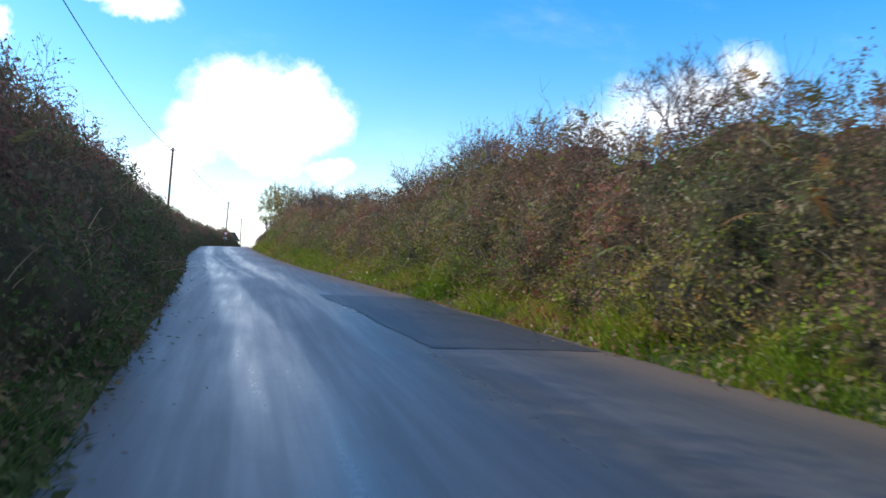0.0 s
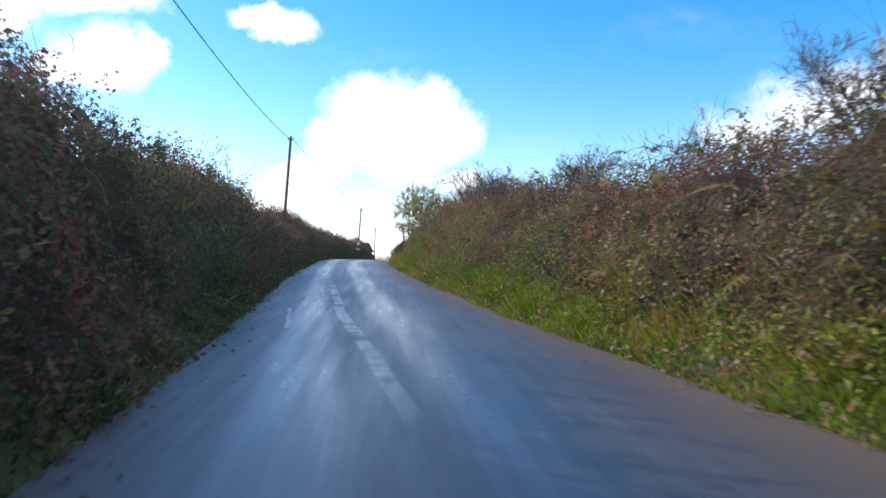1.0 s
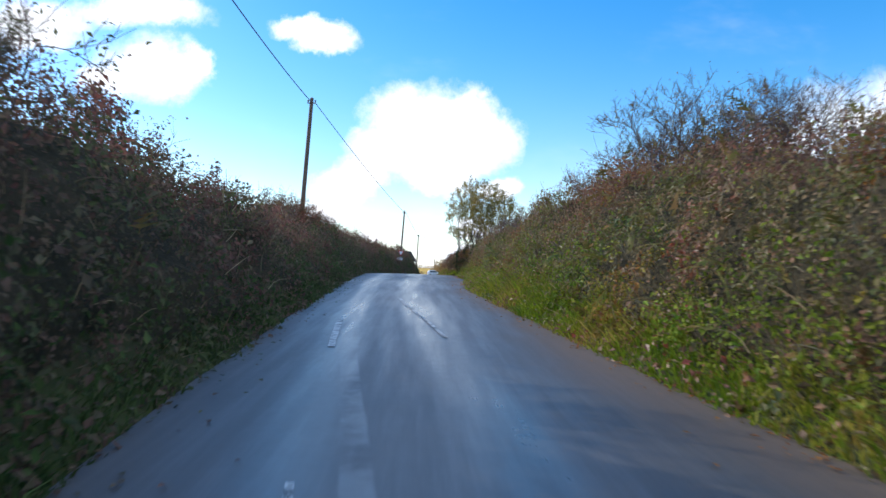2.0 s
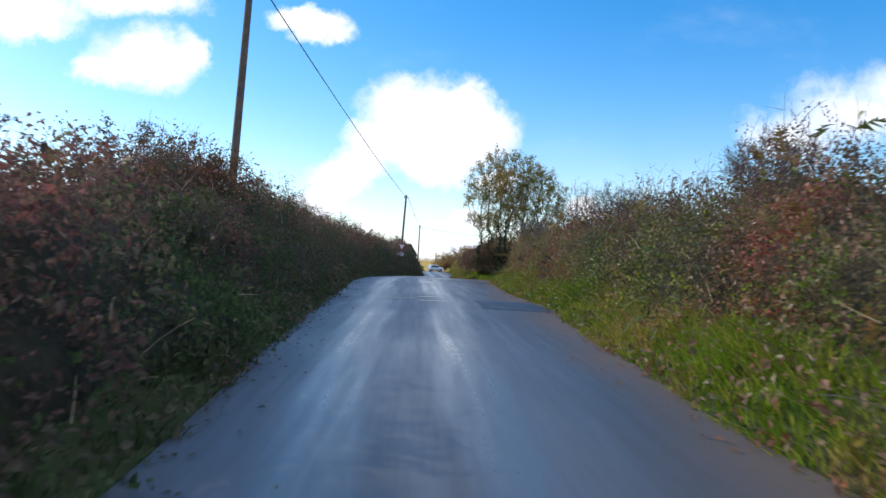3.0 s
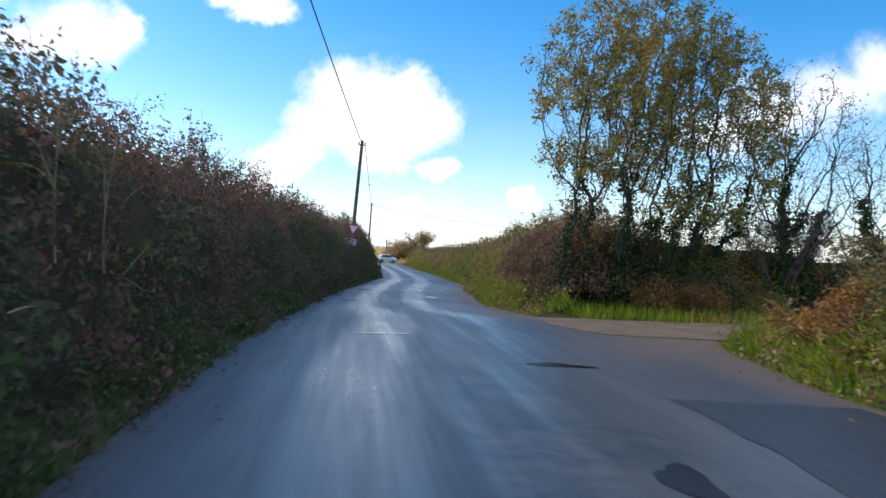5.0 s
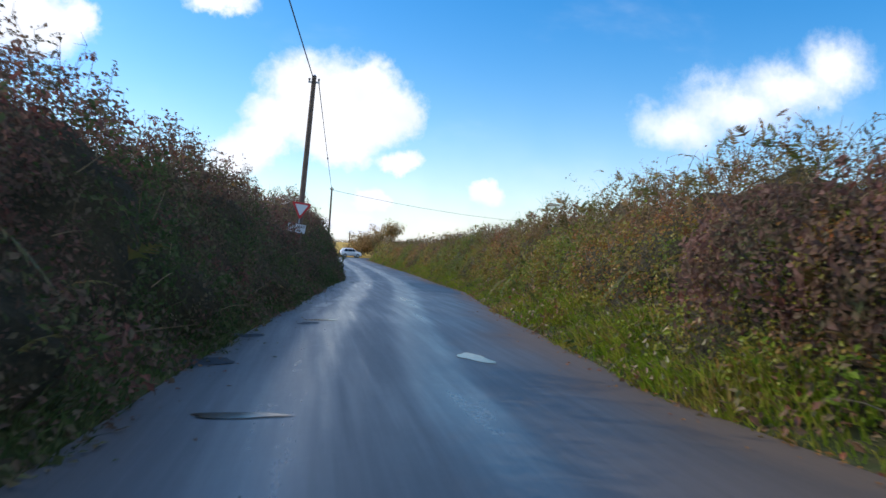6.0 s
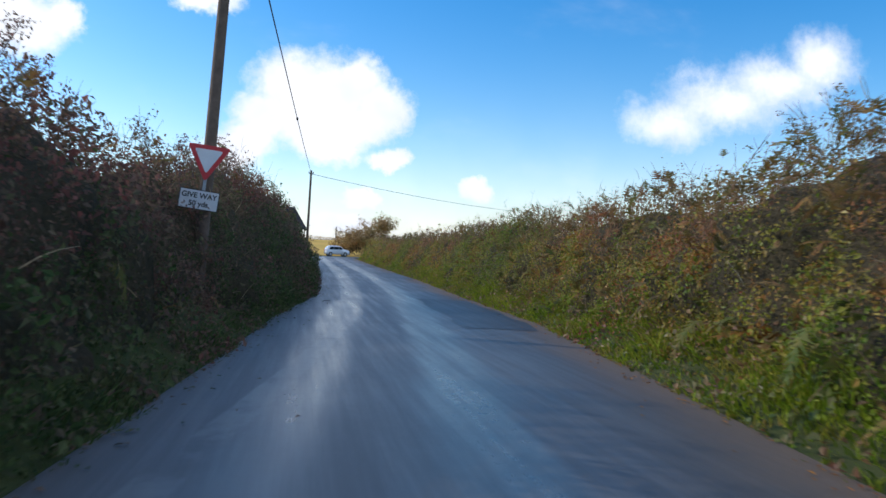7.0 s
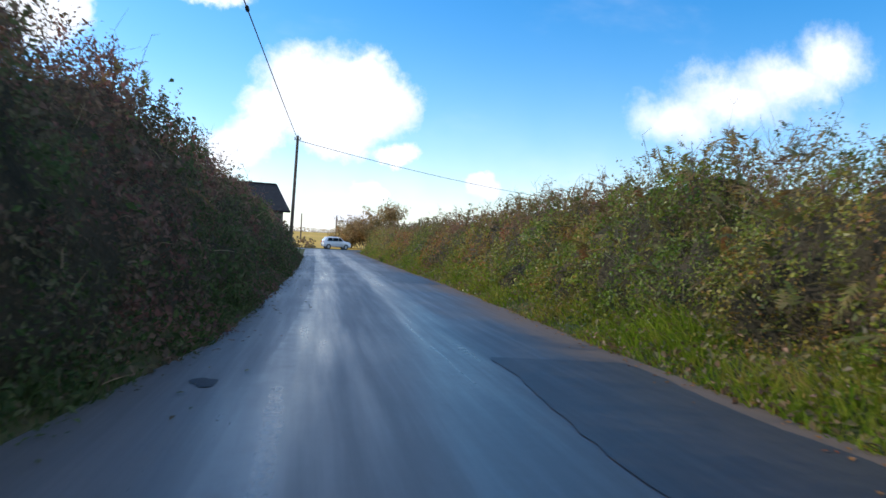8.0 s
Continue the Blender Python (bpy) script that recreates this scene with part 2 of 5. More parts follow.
def road_material(name, base, wet, seed, lane_wear=True):
    """Damp asphalt: smoother, paler wheel tracks run along it, with fine grit and drying streaks."""
    m, N = material(name)
    p = N.vec("ADD", where(N), (seed, seed * 0.7, 0))
    lane = N.n("ShaderNodeSeparateXYZ", {0: N.n("ShaderNodeUVMap", uv_map="lane").outputs[0]})
    u, off = (lane.outputs[0], lane.outputs[1]) if lane_wear else (0.4, 9.0)
    far_on = N.n("ShaderNodeSeparateXYZ", {0: where(N)}).outputs[1]
    along = N.vec("MULTIPLY", p, (1.0, 0.035, 1.0))
    streak, thin, blot = N.noise(along, 1.3, 3.0), N.noise(along, 6.0, 4.0, 0.6), N.noise(p, 0.22, 4.0)
    grit, fine = N.noise(p, 140.0, 2.0), N.noise(p, 9.0, 5.0, 0.7)
    drift = N.math("ADD", u, N.math("MULTIPLY", N.math("SUBTRACT", streak, 0.5), 0.12))
    track = None
    for mid, wide in ((0.24, 0.10), (0.54, 0.11)):
        d = N.math("SUBTRACT", 1.0, N.smooth(N.math("ABSOLUTE", N.math("SUBTRACT", drift, mid)), wide * 0.35, wide))
        track = d if track is None else N.math("MAXIMUM", track, d)
    edge = N.smooth(N.math("ADD", u, N.math("MULTIPLY", N.math("SUBTRACT", blot, 0.5), 0.3)), 0.62, 0.95)
    tone = N.math("ADD", N.math("MULTIPLY", streak, 0.35), N.math("ADD", N.math("MULTIPLY", thin, 0.3), N.math("ADD", N.math("MULTIPLY", blot, 0.2), N.math("MULTIPLY", fine, 0.15))))
    c = N.ramp(tone, [(0.34, tuple(x * 0.7 for x in base)), (0.5, base), (0.66, tuple(x * 1.45 for x in base))])
    c = N.mix(N.math("MULTIPLY", edge, 0.45), c, (0.045, 0.04, 0.036, 1))
    # a trench repair, pale and worn with one straight edge; farther on, a wet rut's reflection painted as a pale strip
    shift = N.math("MULTIPLY", N.math("SUBTRACT", N.noise(p, 0.5, 3.0), 0.5), 0.10)
    strip = None
    for mid, half, y0, y1 in ((2.86, 0.10, 19.0, 46.0), (4.04, 0.17, 103.0, 160.0)):
        d = N.math("ABSOLUTE", N.math("SUBTRACT", N.math("ADD", off, shift), mid))
        b = N.math("SUBTRACT", 1.0, N.smooth(d, half * 0.7, half))
        b = N.math("MULTIPLY", b, N.math("MULTIPLY", N.smooth(far_on, y0, y0 + 4), N.math("SUBTRACT", 1.0, N.smooth(far_on, y1 - 4, y1))))
        strip = b if strip is None else N.math("MAXIMUM", strip, b)
    strip = N.math("MULTIPLY", strip, N.smooth(N.noise(p, 1.1, 5.0, 0.65), 0.36, 0.56))
    c = N.mix(N.math("MULTIPLY", strip, 0.6), c, (0.19, 0.19, 0.185, 1))
    # mud washed along the verge and out of the drive
    ragged = N.math("ADD", N.math("MULTIPLY", N.math("SUBTRACT", blot, 0.5), 1.6), N.math("MULTIPLY", N.math("SUBTRACT", fine, 0.5), 0.5))
    verge_mud = N.math("SUBTRACT", 1.0, N.smooth(N.math("ADD", off, ragged), 0.1, 1.15))
    mouth = N.math("MULTIPLY", N.smooth(far_on, 83.5, 88.0), N.math("SUBTRACT", 1.0, N.smooth(far_on, 92.0, 96.0)))
    drive_mud = N.math("MULTIPLY", mouth, N.math("SUBTRACT", 1.0, N.smooth(N.math("ADD", off, ragged), 0.5, 3.0)))
    mud = N.math("MAXIMUM", N.math("MULTIPLY", verge_mud, 0.85), drive_mud)
    c = N.mix(mud, c, (0.17, 0.115, 0.075, 1))
    track = N.math("MAXIMUM", track, N.math("MULTIPLY", strip, 0.9))
    wetness = N.math("ADD", N.math("MULTIPLY", track, 0.55), N.math("MULTIPLY", N.smooth(N.math("ADD", N.math("MULTIPLY", thin, 0.6), N.math("MULTIPLY", blot, 0.4)), 0.38, 0.66), 0.45))
    rough = N.math("SUBTRACT", 0.52, N.math("MULTIPLY", wetness, wet))
    rough = N.math("ADD", rough, N.math("ADD", N.math("MULTIPLY", mud, 0.2), N.math("MULTIPLY", N.math("SUBTRACT", fine, 0.5), 0.16)))
    h = N.math("ADD", N.math("MULTIPLY", grit, 0.5), fine)
    finish(N, c, rough, h, 0.2, 0.008, spec=0.7)
    return m


GROUND, FIELD, CORE = ground_material(), field_material(), core_material()
ASPHALT = road_material("wet_asphalt", (0.11, 0.107, 0.106), 0.26, 0.0)
PATCH = road_material("newer_tarmac", (0.05, 0.05, 0.052), 0.16, 31.0, False)
MAIN_ROAD = road_material("main_road_asphalt", (0.10, 0.098, 0.097), 0.2, 17.0, False)
WORN = plain("worn_pale_asphalt", (0.125, 0.124, 0.122), 0.42, 3.0, 0.3, 0, 0.3)
DRIVE = plain("muddy_gravel", (0.19, 0.125, 0.075), 0.95, 1.5, 0.35, 0, 0.5)
def paint_material():
    m, N = material("worn_road_paint_and_glare")
    p = where(N)
    wear = N.math("ADD", N.math("MULTIPLY", N.noise(p, 5.0, 6.0, 0.7), 0.7), N.math("MULTIPLY", N.noise(p, 60.0, 3.0), 0.3))
    k = N.smooth(wear, 0.42, 0.56)
    finish(N, N.mix(k, (0.06, 0.06, 0.062, 1), (0.55, 0.55, 0.54, 1)), 0.42, wear, 0.2, 0.004)
    return m


LINE = paint_material()
HOLLOW = plain("bitumen_hollow", (0.018, 0.018, 0.02), 0.6, 6.0, 0.3, 0, 0.3)
WATER = plain("puddle_water", (0.025, 0.025, 0.025), 0.14, 2.0, 0.1, 0, 0.02)
POLEWOOD = plain("creosoted_wood", (0.14, 0.10, 0.075), 0.85, 7.0, 0.4, 0, 0.4)
BARK = plain("grey_bark", (0.065, 0.052, 0.042), 0.9, 8.0, 0.4, 0, 0.5)
RUST = foliage("dead_bracken", [(0.0, (0.30, 0.14, 0.04)), (0.5, (0.42, 0.20, 0.05)), (1.0, (0.34, 0.09, 0.03))], 1.0)
STRAW = foliage("dry_stem", [(0.0, (0.20, 0.13, 0.07)), (0.6, (0.36, 0.27, 0.15)), (1.0, (0.48, 0.40, 0.25))], 0.5, 0.7, 0.1)
TWIG = plain("bare_twig", (0.13, 0.095, 0.09), 0.8, 5.0, 0.35)
STEEL = plain("galvanised_steel", (0.42, 0.43, 0.44), 0.45, 12.0, 0.2, 0.8)
CABLE = plain("black_cable", (0.02, 0.02, 0.022), 0.6)
CERAMIC = plain("insulator_glaze", (0.10, 0.07, 0.06), 0.25)
RED = plain("red_sign_sheeting", (0.58, 0.03, 0.035), 0.35, 9.0, 0.12)
WHITE = plain("white_sign_sheeting", (0.74, 0.75, 0.76), 0.35, 5.0, 0.08)
BLACK = plain("black_lettering", (0.015, 0.015, 0.016), 0.5)
SLATE = plain("roof_slate", (0.035, 0.034, 0.035), 0.8, 3.0, 0.3, spec=0.2)
RENDER = plain("stone_wall", (0.20, 0.18, 0.16), 0.85, 2.0, 0.15)
CARPAINT = plain("white_car_paint", (0.78, 0.79, 0.80), 0.25, 3.0, 0.04, 0, 0.0, 1.0)
GLASS = plain("dark_car_glass", (0.02, 0.025, 0.03), 0.05, 3.0, 0.1, 0, 0.0)
TYRE = plain("tyre_rubber", (0.018, 0.018, 0.018), 0.85)
RIM = plain("alloy_rim", (0.45, 0.45, 0.46), 0.35, 9.0, 0.1, 0.9)
LAMP = plain("headlamp_lens", (0.6, 0.62, 0.64), 0.1)
REDLAMP = plain("tail_lamp_lens", (0.45, 0.02, 0.02), 0.2)

# ---- mesh helpers ----
rng = np.random.default_rng(7)


def arrays(name, verts, faces, mat, parent=None, label="", smooth=False):
    """An object from an (n, 3) array and an (m, 3 or 4) array of indices."""
    me = bpy.data.meshes.new(name)
    verts, faces = np.asarray(verts, np.float32), np.asarray(faces, np.int32)
    k = faces.shape[1]
    me.vertices.add(len(verts))
    me.vertices.foreach_set("co", verts.ravel())
    me.loops.add(faces.size)
    me.loops.foreach_set("vertex_index", faces.ravel())
    me.polygons.add(len(faces))
    me.polygons.foreach_set("loop_start", np.arange(0, faces.size, k, dtype=np.int32))
    me.polygons.foreach_set("use_smooth", np.full(len(faces), smooth))
    me.update(calc_edges=True)
    me.materials.append(mat)
    ob = new(name, me)
    if parent:
        ob.parent = parent
    if label:
        tagged(ob, label)
    return ob


def part(name, bm, mat, parent, label="", smooth=False):
    me = bpy.data.meshes.new(name)
    bmesh.ops.recalc_face_normals(bm, faces=bm.faces)
    for fc in bm.faces:
        fc.smooth = smooth
    bm.to_mesh(me)
    bm.free()
    me.materials.append(mat)
    ob = new(name, me)
    ob.parent = parent
    if label:
        tagged(ob, label)
    return ob


def box(bm, size, m=Matrix(), bevel=0.0):
    r = bmesh.ops.create_cube(bm, size=1.0, matrix=m @ Matrix.Diagonal((*size, 1)))
    if bevel:
        es = list({e for v in r["verts"] for e in v.link_edges})
        bmesh.ops.bevel(bm, geom=es, offset=bevel, segments=2, affect="EDGES")
    return bm


def tube(path, radii, sides=8):
    """Verts and quads of a tube along a path of points."""
    path = np.asarray(path, float)
    d = np.gradient(path, axis=0)
    d /= np.linalg.norm(d, axis=1)[:, None] + 1e-9
    ref = np.where(np.abs(d[:, 2:3]) > 0.9, np.array([[1.0, 0, 0]]), np.array([[0, 0, 1.0]]))
    a = np.cross(d, ref)
    a /= np.linalg.norm(a, axis=1)[:, None] + 1e-9
    b = np.cross(d, a)
    ang = np.linspace(0, 2 * np.pi, sides, endpoint=False)
    r = np.asarray(radii, float)[:, None, None]
    v = path[:, None] + r * (np.cos(ang)[None, :, None] * a[:, None] + np.sin(ang)[None, :, None] * b[:, None])
    n = len(path)
    i = np.arange(n - 1)[:, None] * sides
    j = np.arange(sides)[None]
    j2 = (j + 1) % sides
    f = np.stack([i + j, i + j2, i + sides + j2, i + sides + j], -1).reshape(-1, 4)
    return v.reshape(-1, 3), f


class Heap:
    """Collects verts and faces of many small pieces."""

    def __init__(self):
        self.v, self.f, self.n = [], [], 0

    def add(self, v, f):
        self.v.append(v)
        self.f.append(f + self.n)
        self.n += len(v)

    def make(self, name, mat, parent=None, label="", smooth=False):
        return arrays(name, np.concatenate(self.v), np.concatenate(self.f), mat, parent, label, smooth)


def leaves(pos, normal, size, aspect=0.6, tilt=0.9, fold=0.15):
    """Pointed leaves: four corners each."""
    n = len(pos)
    nn = normal + rng.normal(0, tilt, (n, 3))
    nn /= np.linalg.norm(nn, axis=1)[:, None]
    t = rng.normal(0, 1, (n, 3))
    t[:, 2] -= 0.4
    t -= (t * nn).sum(1)[:, None] * nn
    t /= np.linalg.norm(t, axis=1)[:, None] + 1e-9
    s = np.cross(nn, t)
    L = np.asarray(size)[:, None]
    v = np.stack([pos - t * L * 0.5, pos + s * L * aspect * 0.5 + nn * L * fold - t * L * 0.08, pos + t * L * 0.55, pos - s * L * aspect * 0.5 + nn * L * fold - t * L * 0.08], 1)
    return v.reshape(-1, 3), np.arange(4 * n).reshape(-1, 4)


def wobble(p, scale, seed=0.0):
    """Smooth pseudo noise of points, about -1 to 1, from a sum of sines."""
    r = np.random.default_rng(int(seed * 10) + 3)
    out = np.zeros(len(p))
    amp = 1.0
    for o in range(4):
        for _ in range(3):
            k = r.normal(0, 1, 3)
            k *= scale * (2.1 ** o) / np.linalg.norm(k)
            out += amp * np.sin(p @ k * 2 * np.pi + r.uniform(0, 6.28)) / 3
        amp *= 0.55
    return out


# ---- the lane in plan: height and edges along y ----
def table(*rows):
    a = np.array(rows, float)
    return lambda y: np.interp(y, a[:, 0], a[:, 1])


road_z = table((-60, -1.0), (-20, -0.35), (0, 0.0), (8, 0.2), (16, 0.44), (24, 0.70), (32, 0.95), (44, 1.48), (55, 1.87), (62.5, 2.0), (70, 2.11), (77, 2.2),
               (87, 2.24), (97, 2.18), (104.5, 2.13), (112, 2.0), (119, 1.87), (130, 1.8), (160, 1.9), (203, 2.15))
left_edge = table((-60, 14), (-30, 4.5), (-15, 1.0), (0, -0.75), (9.6, -1.15), (16, -1.45), (25, -1.92), (29, -2.2), (33, -2.5), (38, -2.78), (43, -2.92), (52, -3.15), (64, -3.7), (70, -3.9),
                  (78, -4.3), (84, -4.32), (89, -4.15), (98, -3.6), (107, -2.85), (114, -2.3), (120, -1.95), (128, -1.0), (133, -0.8), (150, -0.5), (200, -0.6))
right_edge = table((-60, 20.5), (-30, 11), (-15, 7.2), (0, 5.0), (5, 4.5), (8.5, 4.25), (13, 3.95), (17.5, 3.5), (25, 2.65), (28.4, 2.25), (33.3, 1.85), (39, 1.25), (46, 0.75), (53, 0.45), (58, 0.75), (64, 1.3),
                   (70, 1.2), (80, 1.75), (84, 2.0), (86.5, 2.5), (88.8, 3.4), (91, 3.0), (93.2, 1.04), (97, 0.75), (107, 1.75), (114, 2.85), (120, 3.7), (131, 4.1), (141, 4.4), (157, 4.45), (200, 4.6))
path_x = table((-60, 17), (-30, 7), (-15, 3), (0, 0.0), (8, 0.22), (16, 0.0), (24, -0.48), (32, -0.98), (55, -2.12), (62.5, -2.5), (70, -2.77), (77, -2.9), (87, -2.6), (97.4, -1.92), (104.5, -1.33), (112, -0.69), (119, 0.12), (133, 1.1), (200, 1.3))
left_h = table((-60, 3.2), (10, 3.42), (19, 3.35), (25, 3.0), (36, 3.0), (43, 2.6), (50, 2.2), (57, 2.0), (61, 2.5), (64, 3.1), (68, 2.6), (78, 2.75), (90, 2.9), (105, 3.08), (113, 3.12), (117, 2.9), (120, 3.15), (124, 3.4), (128, 3.5), (134, 3.1), (138, 2.9), (143, 2.8), (150, 2.75), (172, 2.6))
right_h = table((-60, 3.5), (5, 3.6), (10, 3.7), (18, 3.65), (25, 3.2), (33, 3.2), (41, 3.1), (45, 3.7), (48, 3.3), (55, 2.9), (65, 2.7), (73, 2.4), (78, 2.5), (81, 2.8), (84.6, 2.6),
                (95, 2.3), (100, 2.9), (106, 2.98), (111, 3.0), (115, 3.0), (119, 3.0), (124, 3.0), (127, 2.95), (131, 3.1), (140, 3.05), (150, 2.9), (192, 2.6))
HOUSE_END = 172.0
GATE0, GATE1 = 84.0, 93.4          # mouth of the side drive


def gap(y):
    """1 in the mouth of the drive, 0 away from it."""
    return np.clip((y - 86.8) / 1.8, 0, 1) * np.clip((97.0 - y) / 1.6, 0, 1)


# ---- ground: one sheet to the horizon ----
def build_ground():
    ys = np.concatenate([np.arange(-60, 216, 1.5), 216 + np.geomspace(3, 3200, 40)])
    near = np.array([-6.5, -4.5, -3.2, -1.6, -0.8, -0.25, 0.0])
    far = np.array([-2800, -900, -300, -120, -50, -22, -11])
    rows = []
    for y in ys:
        le, re, z = left_edge(y), right_edge(y), road_z(y)
        open_l = np.clip((y - 172) / 12, 0, 1)
        open_r = np.clip((y - 190) / 6, 0, 1)
        bl, br = 1 - open_l, (1 - open_r) * (1 - gap(y))
        bank_l = np.array([1.3, 1.5, 1.4, 0.7, 0.25, 0.02, -0.03]) * bl
        bank_r = np.array([-0.03, 0.05, 0.18, 0.5, 1.3, 1.5, 1.3]) * br - 0.02 * (1 - br)
        rise = 0.0 if y < 206 else min(4.5, (y - 206) * 0.02) - (0.00008 * (y - 400) ** 1.2 if y > 400 else 0)
        fz = z + 1.2 * bl + rise
        fzr = z + 1.2 * br + rise
        L = [(x, y, fz + 0.4 * math.sin(x * 0.01) * min(1, abs(x) / 200)) for x in far + le]
        M1 = [(le + o, y, z + h + rise) for o, h in zip(near, bank_l)]
        M2 = [(re + o, y, z + h + rise) for o, h in zip((0.0, 0.35, 0.8, 1.5, 2.7, 4.0, 6.5), bank_r)]
        Rr = [(x + re, y, fzr + 0.4 * math.sin(x * 0.012) * min(1, abs(x) / 200)) for x in -far[::-1]]
        rows.append(L + M1 + M2 + Rr)
    v = np.array(rows)
    ny, nx = v.shape[:2]
    v = v.reshape(-1, 3)
    i = (np.arange(ny - 1)[:, None] * nx + np.arange(nx - 1)[None]).ravel()
    fcs = np.stack([i, i + 1, i + nx + 1, i + nx], 1)
    ob = arrays("ground", v, fcs, GROUND, smooth=True)
    ob.data.materials.append(FIELD)
    cy = v[fcs].mean(1)[:, 1]
    ob.data.polygons.foreach_set("material_index", (cy > 208).astype(np.int32))
    return tagged(ob, "grassy banks and open fields of turf and stubble", "ground", kind="structure")


build_ground()


def ribbon(name, ys, left, right, zf, mat, across=7, crown=0.05, parent=None):
    """A strip of road surface between two edges."""
    rows = []
    for y in ys:
        for u in np.linspace(0, 1, across):
            x = left(y) + (right(y) - left(y)) * u
            rows.append((x, y, zf(y) + crown * (1 - (2 * u - 1) ** 2)))
    n = len(ys)
    i = (np.arange(n - 1)[:, None] * across + np.arange(across - 1)[None]).ravel()
    ob = arrays(name, rows, np.stack([i, i + 1, i + across + 1, i + across], 1), mat, parent, smooth=True)
    me = ob.data
    idx = np.zeros(len(me.loops), np.int32)
    me.loops.foreach_get("vertex_index", idx)
    me.uv_layers.new(name="lane").data.foreach_set("uv", np.stack([(idx % across) / (across - 1), right(np.asarray(rows)[idx, 1]) - np.asarray(rows)[idx, 0]], 1).astype(np.float32).ravel())
    return ob


road = ribbon("road", np.arange(-60, 199, 1.0), left_edge, right_edge, road_z, ASPHALT)
tagged(road, "narrow wet grey asphalt lane with worn patches", "road", kind="structure")


def surface_z(x, y):
    """Height of the lane's surface."""
    u = (x - left_edge(y)) / (right_edge(y) - left_edge(y))
    return road_z(y) + 0.05 * (1 - (2 * u - 1) ** 2)


def inlay(name, y0, y1, x0, x1, mat, label, lift=0.006, ragged=0.05, parent=None, skew=0.0):
    """A repair, a puddle or a line lying on the lane; x0 and x1 are measured from the right edge."""
    ys = np.linspace(y0, y1, max(4, int((y1 - y0) * 4)))
    rows = []
    line = np.stack([ys * 0, ys, ys * 0], 1)
    wa, wb = wobble(line, 0.35, y0 + 60) * ragged * 1.3, wobble(line, 0.35, y0 + 61) * ragged * 1.3
    for k, y in enumerate(ys):
        a = right_edge(y) + x0 + skew * (y - y0) + wa[k] + rng.normal(0, ragged * 0.25)
        b = right_edge(y) + x1 + skew * (y - y0) + wb[k] + rng.normal(0, ragged * 0.25)
        for u in (0, 0.5, 1):
            x = a + (b - a) * u
            rows.append((x, y, surface_z(x, y) + lift))
    i = (np.arange(len(ys) - 1)[:, None] * 3 + np.arange(2)[None]).ravel()
    return arrays(name, rows, np.stack([i, i + 1, i + 4, i + 3], 1), mat, parent or road, label)


inlay("tarmac_patch", 8.0, 15.5, -2.2, -0.15, PATCH, "newer dark tarmac repair")
inlay("tarmac_patch", 62.4, 65.4, -1.6, -0.15, PATCH, "newer dark tarmac repair")
inlay("tarmac_patch", 79.0, 83.0, -2.0, -0.25, PATCH, "newer dark tarmac repair")
inlay("tarmac_patch", 118.0, 127.0, -1.9, -0.3, PATCH, "newer dark tarmac repair")
inlay("tarmac_patch", 142.0, 150.0, -1.7, -0.2, PATCH, "newer dark tarmac repair")
# three pale dashes paint in the bright glare along the wet lane
for y0, y1, x0 in ((26.0, 29.0, -3.75), (32.0, 35.5, -3.2), (40.0, 43.0, -3.1)):
    inlay("pale_lane_streak", y0, y1, x0, x0 + 0.07, LINE, "pale dash painted in for glare on the lane", 0.008, 0.012)
inlay("pale_lane_streak", 41.0, 47.5, -1.75, -1.69, LINE, "worn white line", 0.008, 0.012, skew=-0.05)
WET = ((65.2, -4.0, -3.0, 0.10), (64.4, -3.1, -2.2, 0.12), (65.9, -3.2, -2.0, 0.08), (84.8, -3.2, -2.3, 0.30), (87.5, -5.9, -4.9, 0.10), (95.7, -4.2, -3.3, 0.16), (103.2, -3.9, -3.4, 0.40), (79.0, -3.6, -2.3, 0.10), (98.8, -1.7, -1.3, 1.1))
inlay("concrete_apron", 169.5, 175.5, -5.7, -4.8, WORN, "pale concrete apron of a side entrance", 0.02, 0.04)
inlay("give_way_line", 196.3, 196.6, -4.9, -2.6, LINE, "white give way line", 0.01, 0.02)
def pothole(x, y, rx, ry, name="pothole", mat=HOLLOW, label="dark worn hollow in the asphalt"):
    """A shallow hollow or pool with an uneven rim."""
    n = 22
    a = np.linspace(0, 2 * np.pi, n, endpoint=False)
    k = 1 + 0.22 * np.sin(2 * a + x * 5) + 0.16 * np.sin(3 * a + y) + 0.1 * np.sin(5 * a + x)
    px, py = x + rx * k * np.cos(a), y + ry * k * np.sin(a)
    v = np.concatenate([[[x, y, surface_z(x, y) + 0.007]], np.stack([px, py, surface_z(px, py) + 0.006], 1)])
    t = np.arange(n)
    return arrays(name, v, np.stack([0 * t, 1 + t, 1 + (t + 1) % n], 1), mat, road, label, True)


for x, y, rx, ry in ((-3.34, 69.1, 0.16, 0.12), (-3.34, 65.3, 0.13, 0.08), (-3.24, 63.8, 0.12, 0.07), (-3.55, 98.3, 0.32, 0.3), (-3.3, 100.8, 0.2, 0.25), (-2.5, 102.6, 0.16, 0.2), (-0.7, 125.4, 0.10, 0.22), (-1.05, 80.6, 0.12, 0.4)):
    pothole(x, y, rx, ry)
for y, x0, x1, d in WET:
    pothole(float(right_edge(y)) + (x0 + x1) / 2, y, (x1 - x0) * 0.42, d * 0.3 + 0.03, "puddle", WATER, "thin shallow puddle on the asphalt")

